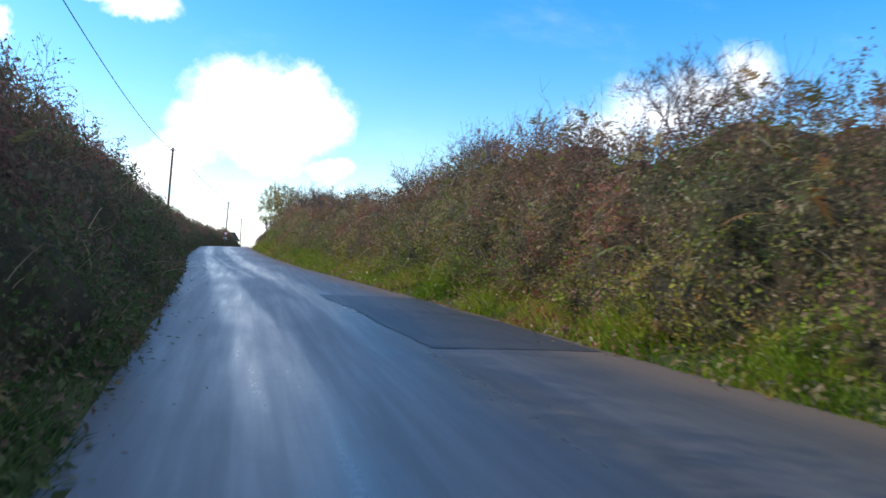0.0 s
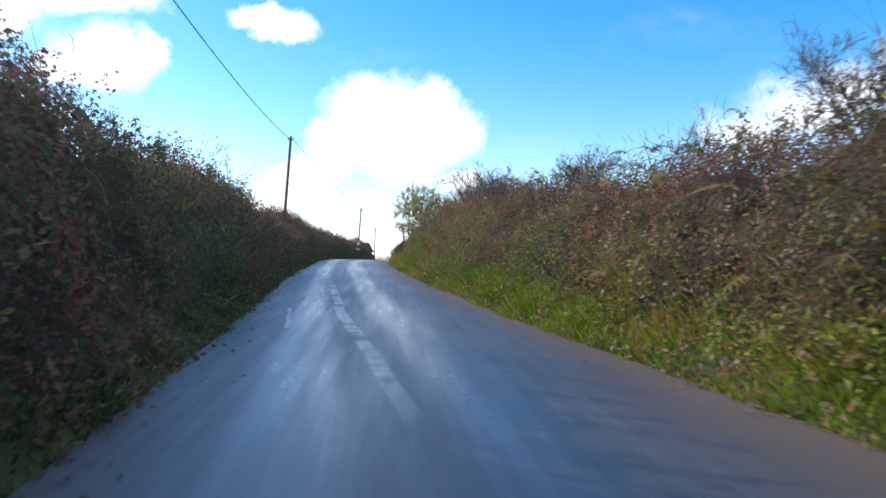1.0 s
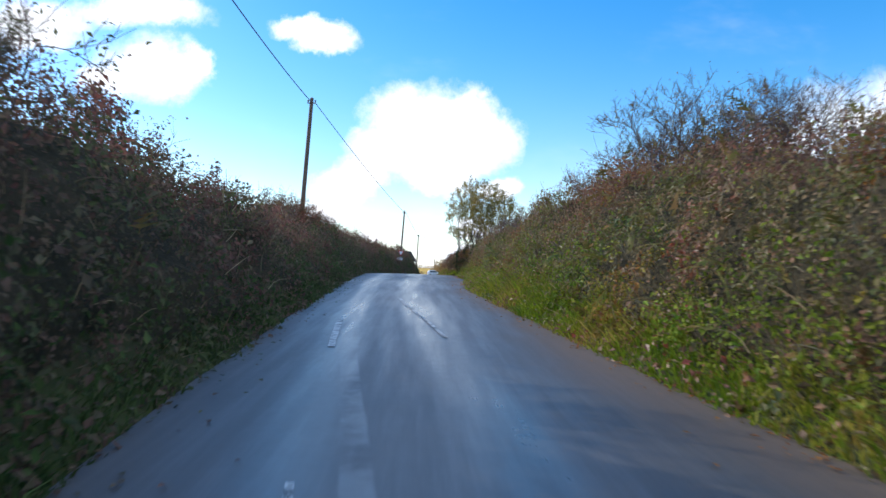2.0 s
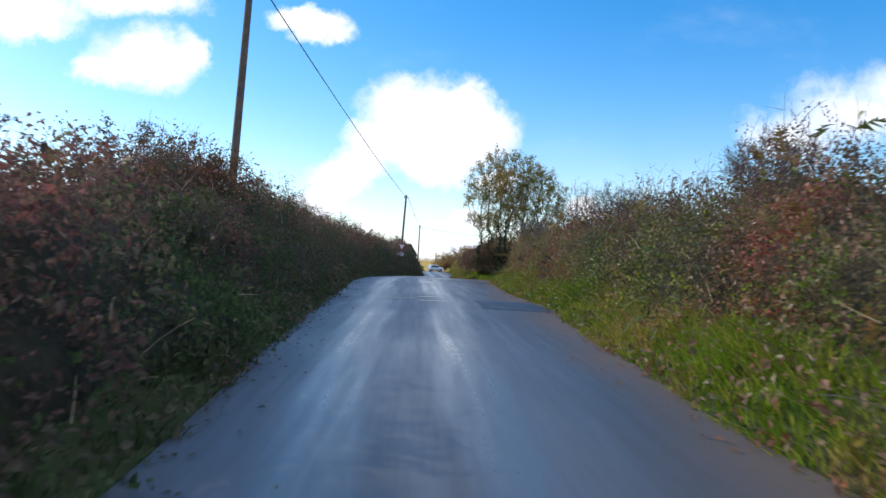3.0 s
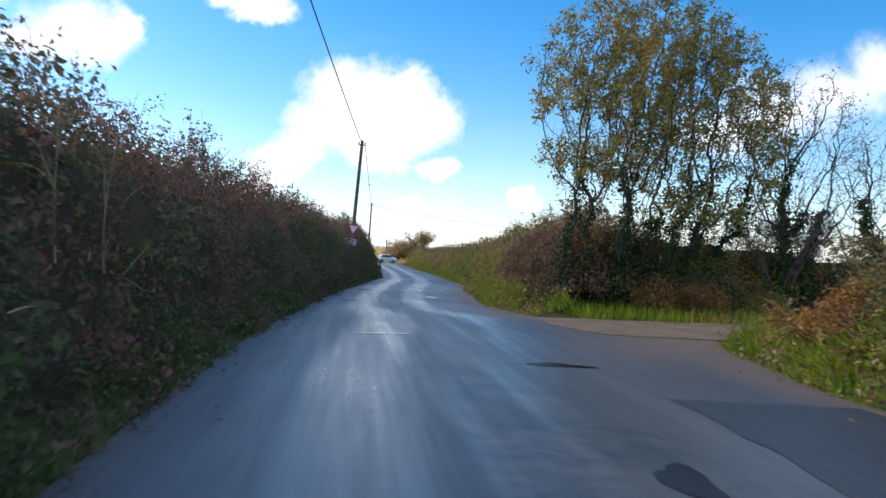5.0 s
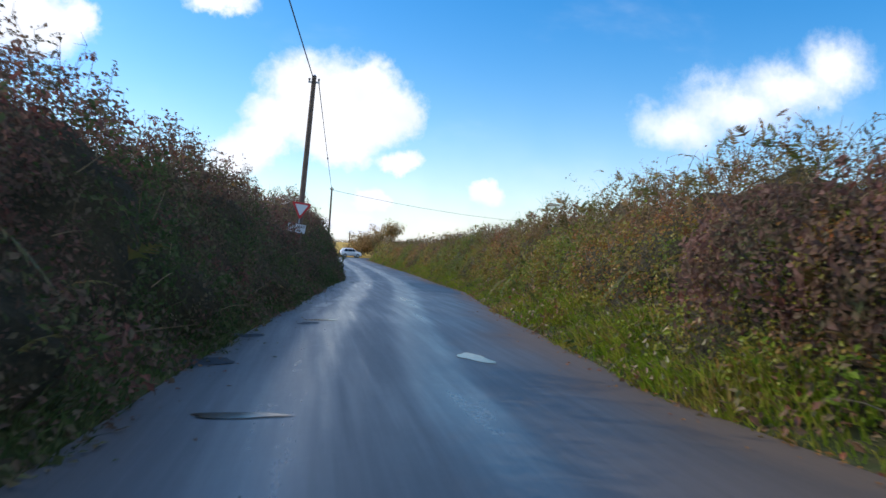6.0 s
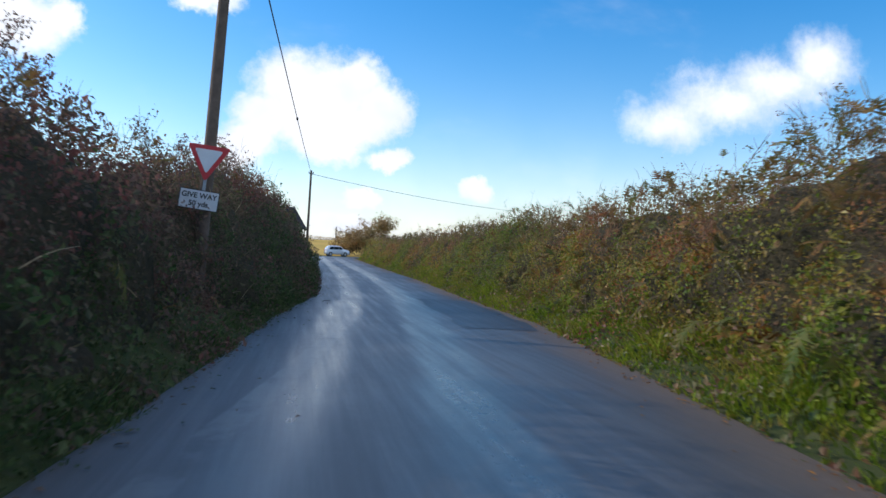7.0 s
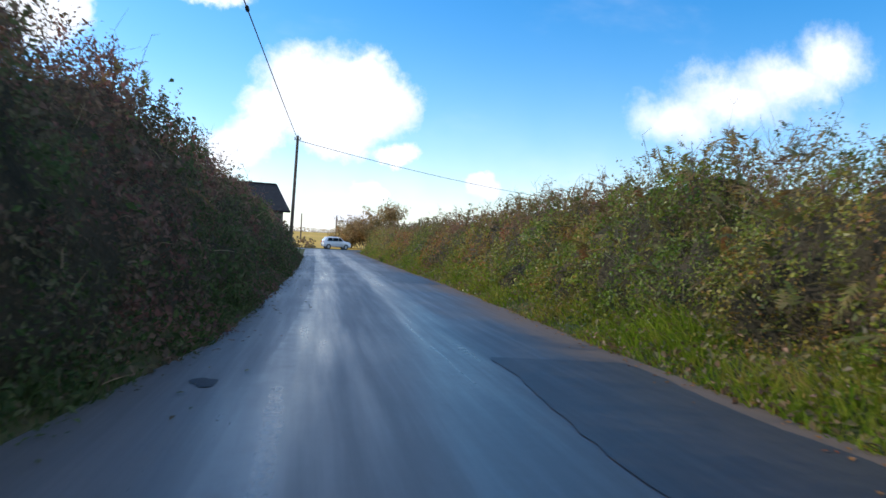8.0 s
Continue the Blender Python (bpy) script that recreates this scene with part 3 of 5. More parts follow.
# road that crosses at the end, and the drive
cross_rows = []
for x in np.linspace(-160, 160, 81):
    for y in (198.5, 200.2, 202.0, 203.8, 205.6):
        cross_rows.append((x, y + 0.012 * x, 2.13 + 0.05 * (1 - ((y - 202) / 3.6) ** 2) + 0.0))
i = (np.arange(80)[:, None] * 5 + np.arange(4)[None]).ravel()
cross = arrays("crossing_road", cross_rows, np.stack([i, i + 1, i + 6, i + 5], 1), MAIN_ROAD, smooth=True)
tagged(cross, "wider asphalt road crossing the end of the lane", "road", kind="structure")

drive_rows = []
for x in np.linspace(0.0, 26.0, 27):
    for u in np.linspace(0, 1, 6):
        y0, y1 = 88.9, 92.7
        flare = max(0.0, 3.2 - x) * 0.25
        y = (y0 - flare * 0.3) + (y1 + flare * 0.2 - y0) * u
        wx = 1.3 + x - 0.5 * math.sin(u * math.pi) * max(0.0, 1 - x / 3)
        lie = surface_z(wx, y) + 0.007 if wx < right_edge(y) else road_z(y) + 0.03
        drive_rows.append((wx, y, lie + (0.03 + 0.02 * math.sin(x * 2 + u * 7)) * min(1.0, max(0.0, (x - 3.0) / 2))))
i = (np.arange(26)[:, None] * 6 + np.arange(5)[None]).ravel()
drive = arrays("drive", drive_rows, np.stack([i, i + 1, i + 7, i + 6], 1), DRIVE, smooth=True)
tagged(drive, "muddy gravel drive mouth littered with leaves", "drive", kind="structure")


# ---- hedges ----
# a hedge's section: distance out as a share of its width, height as a share of its crest
SECTION = np.array([(0.0, 0.0), (0.05, 0.12), (0.12, 0.26), (0.22, 0.40), (0.34, 0.54), (0.48, 0.68), (0.64, 0.80), (0.82, 0.90), (1.0, 0.97), (1.25, 0.99), (1.6, 0.95), (2.0, 0.7), (2.3, 0.35)])


def frond(p0, g, L, pairs=10):
    """Verts and quads of a bracken frond that arches over."""
    s = np.linspace(0, 1, pairs + 1)
    spine = p0 + g * (s * L)[:, None] + (np.array([0, 0, -0.55 * L]) + rng.normal(0, 0.12 * L, 3)) * (s ** 2)[:, None]
    side = np.cross(g, [0, 0, 1]) + rng.normal(0, 0.25, 3)
    side /= np.linalg.norm(side) + 1e-9
    vs, fs = list(spine), [(0, 1, pairs + 2, pairs + 1)]
    vs += [spine[0] + side * 0.008, spine[1] + side * 0.006]
    for e in range(2, pairs + 1):
        fwd = spine[e] - spine[e - 1]
        for sg in (-1, 1):
            wdt = (L * 0.30 * (1.02 - s[e]) ** 0.8) * rng.uniform(0.6, 1.15) + 0.008
            o = len(vs)
            tip = spine[e] + side * sg * wdt + fwd * rng.uniform(0.4, 1.6) + np.array([0, 0, -0.4 * wdt * rng.random()])
            vs += [(spine[e] * 0.45 + tip * 0.55) - fwd * 0.45, tip]
            fs.append((e - 1, o, o + 1, e))
    return np.array(vs), np.array(fs)


def hedge(name, foot, away, width, height, label, leaf, density, frond_rate, twig_rate, seed, size=0.060, stems=0.0, green=1.0, fern=0.0, crown=None, tiers=0.0, hollow=0.3, weeds=None, group="hedgerows"):
    """A hedge on its bank. foot: (n, 3) line along the verge; away: (n, 2) unit vectors away from the lane; width: foot to crest; height of the crest."""
    global rng
    rng = np.random.default_rng(seed)
    top = new(name)
    top.location = foot[len(foot) // 2]
    inv = -np.array(top.location)
    prof = SECTION
    n, m = len(foot), len(prof)
    crest = 0.16 * wobble(foot, 0.16, seed + 3) + 0.12 * wobble(foot, 0.5, seed + 4)
    height = height + crest
    base = np.zeros((n, m, 3))
    base[:, :, :2] = foot[:, None, :2] + away[:, None] * (prof[:, 0][None] * width[:, None])[:, :, None]
    base[:, :, 2] = foot[:, None, 2] + prof[:, 1][None] * height[:, None]
    flat = base.reshape(-1, 3)
    lump = (0.30 * wobble(flat, 0.22, seed) + 0.27 * wobble(flat, 0.6, seed + 1) + 0.09 * wobble(flat, 2.0, seed + 2)).reshape(n, m)
    # hollows under the overhang, above the verge
    lump -= hollow * np.exp(-((prof[:, 1] - 0.24) / 0.10) ** 2)[None] * np.clip(0.5 + 0.7 * wobble(flat, 0.45, seed + 8), 0, 1.2).reshape(n, m)
    out = np.zeros((n, m, 3))
    lean = np.clip(prof[:, 0], 0, 1)
    out[:, :, :2] = -away[:, None] * (1 - lean)[None, :, None]
    out[:, :, 2] = np.clip(0.25 + lean, 0, 1)[None]
    out /= np.linalg.norm(out, axis=2)[:, :, None]
    skin = base + out * (lump * np.where(prof[:, 1] > 0.05, 1, 0.2)[None])[:, :, None]
    i = (np.arange(n - 1)[:, None] * m + np.arange(m - 1)[None]).ravel()
    faces = np.stack([i, i + 1, i + m + 1, i + m], 1)
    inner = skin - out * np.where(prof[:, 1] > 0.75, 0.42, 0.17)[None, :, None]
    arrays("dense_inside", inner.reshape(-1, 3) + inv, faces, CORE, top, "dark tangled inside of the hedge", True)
    # leaves over the skin, denser where it is near the lane
    a, b, c, d = (skin.reshape(-1, 3)[faces[:, k]] for k in range(4))
    area = np.linalg.norm(np.cross(c - a, d - b), axis=1) / 2
    jm = np.tile(np.arange(m - 1), n - 1)
    ym = (a[:, 1] + c[:, 1]) / 2
    weight = area * np.where(jm < 11, 1.0, 0.15) * np.interp(ym, (-3, 0, 126, 140), (0.15, 1.0, 1.0, 0.4))
    count = int(weight.sum() * density)
    q = rng.choice(len(faces), count, p=weight / weight.sum())
    u, w = rng.random((2, count, 1))
    pos = (a[q] * (1 - u) + d[q] * u) * (1 - w) + (b[q] * (1 - u) + c[q] * u) * w
    nr = out.reshape(-1, 3)[faces[q, 0]]
    # leaves gather in sprays that stand out from the skin
    cell = np.floor(pos / 0.30 + wobble(pos, 0.9, seed + 5)[:, None] * 0.35).astype(np.int64)
    key = (cell[:, 0] * 73856093 ^ cell[:, 1] * 19349663 ^ cell[:, 2] * 83492791) & 1023
    stand = np.random.default_rng(seed + 9).random(1024)[key]
    pos = pos + nr * (stand ** 2 * 0.40 - 0.15 + rng.exponential(0.06, count))[:, None] + rng.normal(0, 0.05, (count, 3))
    pos[:, 2] -= np.where((jm[q] >= 6) & (jm[q] <= 10), rng.random(count) * 0.52, 0.0)
    v, fc = leaves(pos + inv, nr, np.where(rng.random(count) < 0.12, 1.35, 1.0) * rng.uniform(0.5, 1.4, count) * size * (0.8 + 0.5 * stand) * np.interp(pos[:, 1], (126, 140), (1.0, 1.6)), 0.62, 0.85)
    # green weeds low on the bank, browner growth above
    low = rng.random(count) < np.interp(jm[q] + rng.normal(0, 0.8, count), (0.3, 2.6), (0.95, 0.05)) * green
    v = v.reshape(-1, 4, 3)
    patchy = wobble(pos, 0.35, seed + 6) * 1.6
    high = ~low & (jm[q] + patchy + rng.normal(0, 0.7, count) > 5.0) & (crown is not None)
    for nm, pick, mt, lb in (("foliage", ~low & ~high, leaf, "small mixed autumn leaves"), ("top_foliage", high, crown, "brown and reddish leaves along the top"), ("low_foliage", low, weeds or LEAF_GREEN, "green weeds low on the bank")):
        if pick.any():
            tagged(arrays(nm, v[pick].reshape(-1, 3), np.arange(4 * int(pick.sum())).reshape(-1, 4), mt, top, lb), kind="stuff")
    # arching fronds of bracken
    H, S = Heap(), Heap()
    total = weight.sum()
    nrm = out.reshape(-1, 3)[faces[:, 0]]
    for k in rng.choice(len(faces), int(total * frond_rate), p=weight / total):
        p0 = (a[k] + c[k]) / 2 + rng.normal(0, 0.2, 3)
        g = nrm[k] * 0.5 + np.array([0, 0, 0.6]) + rng.normal(0, 0.5, 3)
        H.add(*[np.asarray(q) for q in frond(p0 + inv, g / np.linalg.norm(g), rng.uniform(0.25, 0.7))])
    for _ in range(int(n * fern)):
        k, j = rng.integers(0, n), rng.choice([7, 8, 8, 9, 9, 10])
        g = np.array([rng.normal(0, 0.5), rng.normal(0, 0.5), 0.9])
        H.add(*frond(skin[k, j] + inv + rng.normal(0, 0.1, 3), g / np.linalg.norm(g), rng.uniform(0.3, 0.75)))
    if H.n:
        tagged(H.make("bracken", BRACKEN, top, "arching brown and green bracken fronds"), kind="stuff")
    # pale dry stalks among the leaves
    for k in rng.choice(len(faces), int(total * stems), p=weight / total):
        p0 = (a[k] + c[k]) / 2 + rng.normal(0, 0.2, 3) + nrm[k] * 0.08
        g = nrm[k] * 0.3 + np.array([0, 0, 0.7]) + rng.normal(0, 0.4, 3)
        g /= np.linalg.norm(g)
        L = rng.uniform(0.2, 0.5)
        sp = p0 + g * (np.linspace(0, 1, 4) * L)[:, None] + (rng.normal(0, 0.15, 3) + np.array([0, 0, -0.25])) * L * (np.linspace(0, 1, 4) ** 2)[:, None]
        S.add(*tube(sp + inv, np.array([0.006, 0.005, 0.004, 0.002]), 3))
    if S.n:
        tagged(S.make("dry_growth", STRAW, top, "pale dry stalks"), kind="stuff")
    # leafy shoots that break the outline
    sp, sn = [], []
    for _ in range(int(n * 2.6)):
        k, j = rng.integers(0, n), rng.choice([3, 5, 6, 7, 8, 8, 9, 9, 10])
        g = out[k, j] * 0.5 + np.array([rng.normal(0, 0.35), rng.normal(0, 0.35), 0.7])
        L = rng.uniform(0.2, 0.75)
        q = np.sort(rng.random(int(10 + 30 * L)))[:, None]
        sp.append(skin[k, j] + g * (q * L) + rng.normal(0, 0.05, (len(q), 3)) + np.array([0, 0, -0.3 * L]) * q ** 2)
        sn.append(np.tile(g, (len(q), 1)))
    # upright sprays with flat tiers of twigs
    T = Heap()
    for _ in range(int(n * tiers)):
        k, j = rng.integers(0, n), rng.choice([6, 7, 8, 8, 9, 9])
        L = rng.uniform(0.3, 0.8)
        g = np.array([rng.normal(0, 0.22), rng.normal(0, 0.22), 1.0])
        s4 = np.linspace(0, 1, 4)
        p0 = skin[k, j] - g * 0.12
        T.add(*tube(p0 + g * (s4 * L)[:, None] + inv, 0.007 * (1 - 0.6 * s4), 3))
        for e in np.linspace(0.25, 1.0, int(4 + 6 * L)):
            a2 = rng.uniform(0, 6.283)
            g2 = np.array([math.cos(a2), math.sin(a2), rng.normal(0.12, 0.18)])
            L2 = (0.40 - 0.22 * e) * rng.uniform(0.6, 1.3)
            s3 = np.linspace(0, 1, 3)
            T.add(*tube(p0 + g * (e * L) + g2 * (s3 * L2)[:, None] + inv, 0.004 * (1 - 0.5 * s3), 3))
            q = np.sort(rng.random(int(5 + 14 * L2)))[:, None]
            sp.append(p0 + g * (e * L) + g2 * (q * L2) + rng.normal(0, 0.018, (len(q), 3)))
            sn.append(np.tile([0.0, 0.0, 1.0], (len(q), 1)))
    sp, sn = np.concatenate(sp), np.concatenate(sn)
    v, fc = leaves(sp + inv, sn, rng.uniform(0.6, 1.4, len(sp)) * size, 0.6, 1.0)
    tagged(arrays("shoot_foliage", v, fc, crown or leaf, top, "leafy young shoots"), kind="stuff")
    # bare shoots along the crest
    for _ in range(int(n * twig_rate)):
        k = rng.integers(0, n)
        j = rng.choice([7, 8, 8, 9, 9, 10])
        p0 = skin[k, j] + rng.normal(0, 0.25, 3) * np.array([1, 1, 0])
        L = rng.uniform(0.18, 0.55) * (1.0 if rng.random() < 0.95 else 1.3)
        g = np.array([rng.normal(0, 0.3), rng.normal(0, 0.3), 1.0])
        s = np.linspace(0, 1, 5)
        bend = rng.normal(0, 0.4, 3) * L
        sp = p0 - g * 0.15 + g * (s * L)[:, None] + bend * (s ** 2)[:, None]
        T.add(*tube(sp + inv, 0.007 * (1 - s * 0.75), 3))
        for _ in range(rng.integers(2, 6)):
            e = rng.integers(1, 5)
            g2 = g * 0.6 + rng.normal(0, 0.6, 3)
            L2 = L * rng.uniform(0.2, 0.45)
            s2 = np.linspace(0, 1, 3)
            T.add(*tube(sp[e] + g2 * (s2 * L2)[:, None] + inv, 0.004 * (1 - s2 * 0.6), 3))
    if T.n:
        tagged(T.make("bare_growth", TWIG, top, "thin bare shoots"), kind="stuff")
    return tagged(top, label, "hedge", group)


BACK, EYE = 3.9, 1.16      # the shaded hedge's crest stands this far from the line of travel


def along_y(ys, side):
    ys = np.asarray(ys, float)
    if side < 0:
        x = left_edge(ys) - 0.35 - 0.66 * np.exp(-((ys - 115.9) / 2.9) ** 2) - np.interp(ys, (126, 136), (0.0, 0.3))
        w = np.maximum(0.9, x - (path_x(ys) - BACK))
        h = left_h(ys) - 0.34 + 0.3 * np.exp(-((ys - 143.0) / 7.0) ** 2)
        h = EYE + (h - EYE) * BACK / 3.2
    else:
        x = right_edge(ys) + 0.65
        w = np.clip(path_x(ys) + 5.6 - x, 1.3, 3.6)
        h = right_h(ys) - 0.36
    foot = np.stack([x, ys, road_z(ys)], 1)
    d = np.gradient(foot[:, :2], axis=0)
    d /= np.linalg.norm(d, axis=1)[:, None]
    away = np.stack([d[:, 1], -d[:, 0]], 1) * side
    return foot, away, w, h


# its low weeds take the darker green with the shade painted in
hedge("hedge", *along_y(np.arange(-24, HOUSE_END, 0.5), -1), "tall dark bramble hedge on a steep shaded bank", LEAF_LEFT, 430, 0.3, 4.0, 11, size=0.056, stems=1.6, green=0.35, fern=1.6, crown=LEAF_CREST, tiers=1.4, hollow=0.05, weeds=LEAF_SHADE_TINT)

# the lit hedge, up to the mouth of the drive, where it turns away
fA, aA, wA, hA = along_y(np.arange(-24, 84.6, 0.5), 1)
turn = np.linspace(0, 1, 14)[1:]
cx, cy = fA[-1, 0] + 2.6, fA[-1, 1] - 0.2
tf = np.stack([cx - 2.6 * np.cos(turn * np.pi / 2) + np.clip(turn - 0.7, 0, 1) * 12, cy + 2.0 * np.sin(turn * np.pi / 2), np.full(13, road_z(85.0))], 1)
ta = np.stack([np.cos(turn * np.pi / 2), -np.sin(turn * np.pi / 2)], 1)
fA, aA = np.concatenate([fA, tf]), np.concatenate([aA, ta])
wA, hA = np.concatenate([wA, np.linspace(wA[-1], 1.6, 13)]), np.concatenate([hA, np.linspace(hA[-1], 2.2, 13)])
hedge("hedge", fA, aA, wA, hA, "sunlit autumn hedge of bramble and bracken on a bank", LEAF_RIGHT, 720, 4.0, 16.0, 12, size=0.045, stems=7.0, green=1.0, fern=0.5, crown=LEAF_DULL)

# the hedge beyond the drive: along the drive's far side, round the corner, on up the lane
fB, aB, wB, hB = along_y(np.arange(97.0, 192, 0.5), 1)
xs = np.linspace(16, 2.6, 27)
sf = np.stack([xs, np.full(27, 94.3) + 0.25 * np.sin(xs), np.full(27, 2.22)], 1)
sa = np.tile([0.0, 1.0], (27, 1))
th = np.linspace(0, 1, 8)[1:-1]
end, st = sf[-1], fB[0]
bf = np.stack([end[0] + (st[0] - end[0]) * np.sin(th * np.pi / 2), end[1] + (st[1] - end[1]) * (1 - np.cos(th * np.pi / 2)), np.full(6, 2.22)], 1)
ba = np.stack([np.sin(th * np.pi / 2), np.cos(th * np.pi / 2)], 1)
fB, aB = np.concatenate([sf, bf, fB]), np.concatenate([sa, ba, aB])
wB = np.concatenate([np.full(27, 1.3), np.linspace(1.3, wB[0], 6), wB])
hB = np.concatenate([np.linspace(1.9, 2.3, 27), np.linspace(2.35, 2.7, 6), np.maximum(hB, 2.3)])
hedge("hedge", fB, aB, wB, hB, "sunlit hedge of bramble and golden bracken", LEAF_GOLD, 640, 6.0, 3.0, 13, size=0.043, stems=6.0, green=1.0, fern=4.5, crown=LEAF_FERN, tiers=1.0)


# ---- verge grass ----
def verge(name, ys0, ys1, side, wide, per_m, label, seed, tall=0.32, blade=None):
    r = np.random.default_rng(seed)
    n = int((ys1 - ys0) * per_m)
    y = r.uniform(ys0, ys1, n)
    o = r.random(n) ** 1.2 * wide
    e = right_edge(y) if side > 0 else left_edge(y)
    x = e + side * (o - 0.06)
    z = road_z(y) + np.interp(o, (0, 0.35, 0.8, 1.5), (-0.03, 0.04, 0.14, 0.5))
    tuss = wobble(np.stack([x, y, z], 1), 0.45, seed)
    keep = r.random(n) < np.clip(0.7 + 0.5 * tuss, 0.4, 1.0)
    if side > 0:
        keep &= (y < 88.9) | (y > 93.2)
    x, y, z, o, tuss = x[keep], y[keep], z[keep], o[keep], tuss[keep]
    n = len(x)
    h = tall * r.uniform(0.35, 1.25, n) * np.interp(o, (0, 0.3, 0.8), (0.35, 0.8, 1.2)) * np.clip(0.9 + 0.7 * tuss, 0.35, 1.7)
    ang = r.uniform(0, 6.283, n)
    wv = 0.011 * np.stack([np.cos(ang), np.sin(ang), 0 * ang], 1)
    bend = np.stack([r.normal(-0.25 * side, 0.4, n), r.normal(0, 0.35, n), np.ones(n)], 1)
    p = np.stack([x, y, z - 0.02], 1)
    mid = p + bend * (h * 0.55)[:, None]
    tip = mid + (bend * np.array([1.7, 1.7, 0.6])) * (h * 0.45)[:, None]
    v = np.stack([p - wv, p + wv, mid + wv * 0.8, tip, mid - wv * 0.8], 1)
    k = np.arange(n)[:, None] * 5
    tri = np.concatenate([k + np.array([[0, 1, 2]]), k + np.array([[0, 2, 4]]), k + np.array([[4, 2, 3]])], 0)
    ob = arrays(name, v.reshape(-1, 3), tri, blade or GRASS)
    tagged(ob, label, "grass", kind="stuff")
    # low weeds and fallen leaves among the grass
    k = r.integers(0, n, int((ys1 - ys0) * (160 if side > 0 else 90)))
    pos = np.stack([x[k], y[k], z[k] + r.random(len(k)) ** 1.5 * 0.55 * np.interp(o[k], (0, 0.8), (0.15, 1.0))], 1) + r.normal(0, 0.05, (len(k), 3))
    v, fc = leaves(pos, np.tile([-0.4 * side, 0, 0.8], (len(k), 1)), r.uniform(0.04, 0.11, len(k)), 0.65, 0.7)
    ly = r.uniform(ys0, ys1, int((ys1 - ys0) * 14))
    lx = (right_edge(ly) if side > 0 else left_edge(ly)) - side * (r.exponential(0.16, len(ly)) - 0.03)
    lv, lf = leaves(np.stack([lx, ly, surface_z(lx, ly) + 0.014], 1), np.tile([0, 0, 1.0], (len(ly), 1)), r.uniform(0.03, 0.07, len(ly)), 0.65, 0.12)
    tagged(arrays("fallen_leaf_litter", lv, lf, RUST if side > 0 else LEAF_LEFT), "fallen brown leaves along the edge of the lane", "leaf litter", kind="stuff")
    return tagged(arrays("verge_weeds", v, fc, LEAF_RIGHT if side > 0 else LEAF_LEFT), "low weeds and fallen leaves in the verge", "weeds", kind="stuff")


verge("verge_grass", -12, 88.9, 1, 1.15, 520, "bright green and straw coloured verge grass", 21, 0.36)
verge("verge_grass", 93.0, 190, 1, 1.2, 400, "bright green verge grass at the lane edge", 22, 0.34)
# same grass as opposite, its shade put into the darker blade colour
verge("verge_grass", -12, 172, -1, 0.6, 220, "verge grass with shade painted in as a darker green", 23, 0.24, LEAF_SHADE_TINT)


def drive_edge():
    r = np.random.default_rng(24)
    n = 5200
    x, y = r.uniform(2.2, 15, n), r.uniform(92.5, 94.4, n)
    h = r.uniform(0.12, 0.42, n)
    p = np.stack([x, y, np.full(n, 2.22)], 1)
    ang = r.uniform(0, 6.283, n)
    wv = 0.012 * np.stack([np.cos(ang), np.sin(ang), 0 * ang], 1)
    tip = p + np.stack([r.normal(0, 0.3, n), r.normal(-0.2, 0.3, n), np.ones(n)], 1) * h[:, None]
    v = np.stack([p - wv, p + wv, tip], 1).reshape(-1, 3)
    return tagged(arrays("drive_grass", v, np.arange(3 * n).reshape(-1, 3), GRASS), "strip of green grass beside the drive", "grass", kind="stuff")


drive_edge()


# ---- dead bracken and dock in clumps along the verge ----
def clump(seed, mat, label, n, size):
    global rng
    rng = np.random.default_rng(seed)
    ob = new("bracken_clump")
    for _ in range(n):
        a = rng.uniform(0, 6.283)
        g = np.array([math.cos(a) * 0.7, math.sin(a) * 0.7, rng.uniform(0.5, 1.2)])
        v, f = frond(np.array([math.cos(a), math.sin(a), 0]) * rng.uniform(0, 0.15), g / np.linalg.norm(g), size * rng.uniform(0.6, 1.2), 9)
        arrays("frond", v, f, mat, ob)
    return tagged(ob, label, "bracken", "bracken clumps")


RUSSET = foliage("red_bramble", [(0.0, (0.22, 0.05, 0.03)), (0.6, (0.30, 0.07, 0.04)), (1.0, (0.30, 0.16, 0.06))], 1.0)
rusty = clump(51, RUST, "clump of rust orange dead bracken on the verge", 26, 0.75)
russet = clump(52, RUSSET, "clump of dark red autumn bramble and fern", 24, 0.6)
for src, spots in ((rusty, ((7.5, 1.6, 1.0), (22.5, 1.3, 0.8), (44.0, 1.5, 1.1), (71.0, 1.6, 0.8), (111.8, 1.4, 1.2), (113.6, 1.8, 1.0), (123.0, 1.3, 0.9), (81.5, 1.5, 1.1), (85.0, 1.4, 1.3), (86.2, 2.2, 1.2), (95.2, 2.6, 1.1), (86.4, 1.1, 1.3), (87.4, 1.3, 1.3), (84.4, 1.0, 1.1))),
                   (russet, ((12.0, 1.5, 1.0), (9.0, 1.9, 1.2), (27.0, 1.6, 0.8), (38.5, 1.5, 1.1), (117.5, 1.7, 1.1), (129.5, 1.6, 1.0), (66.0, 1.7, 0.9)))):
    for k, (y, o, sc) in enumerate(spots):
        m = pose(float(right_edge(y)) + o, y, float(road_z(y)) + 0.12 + 0.35 * (o - 0.8), 0, 0, 57.0 * k + y)
        if k == 0:
            src.matrix_basis = m
        else:
            copy_thing(src, m @ Matrix.Scale(sc, 4))


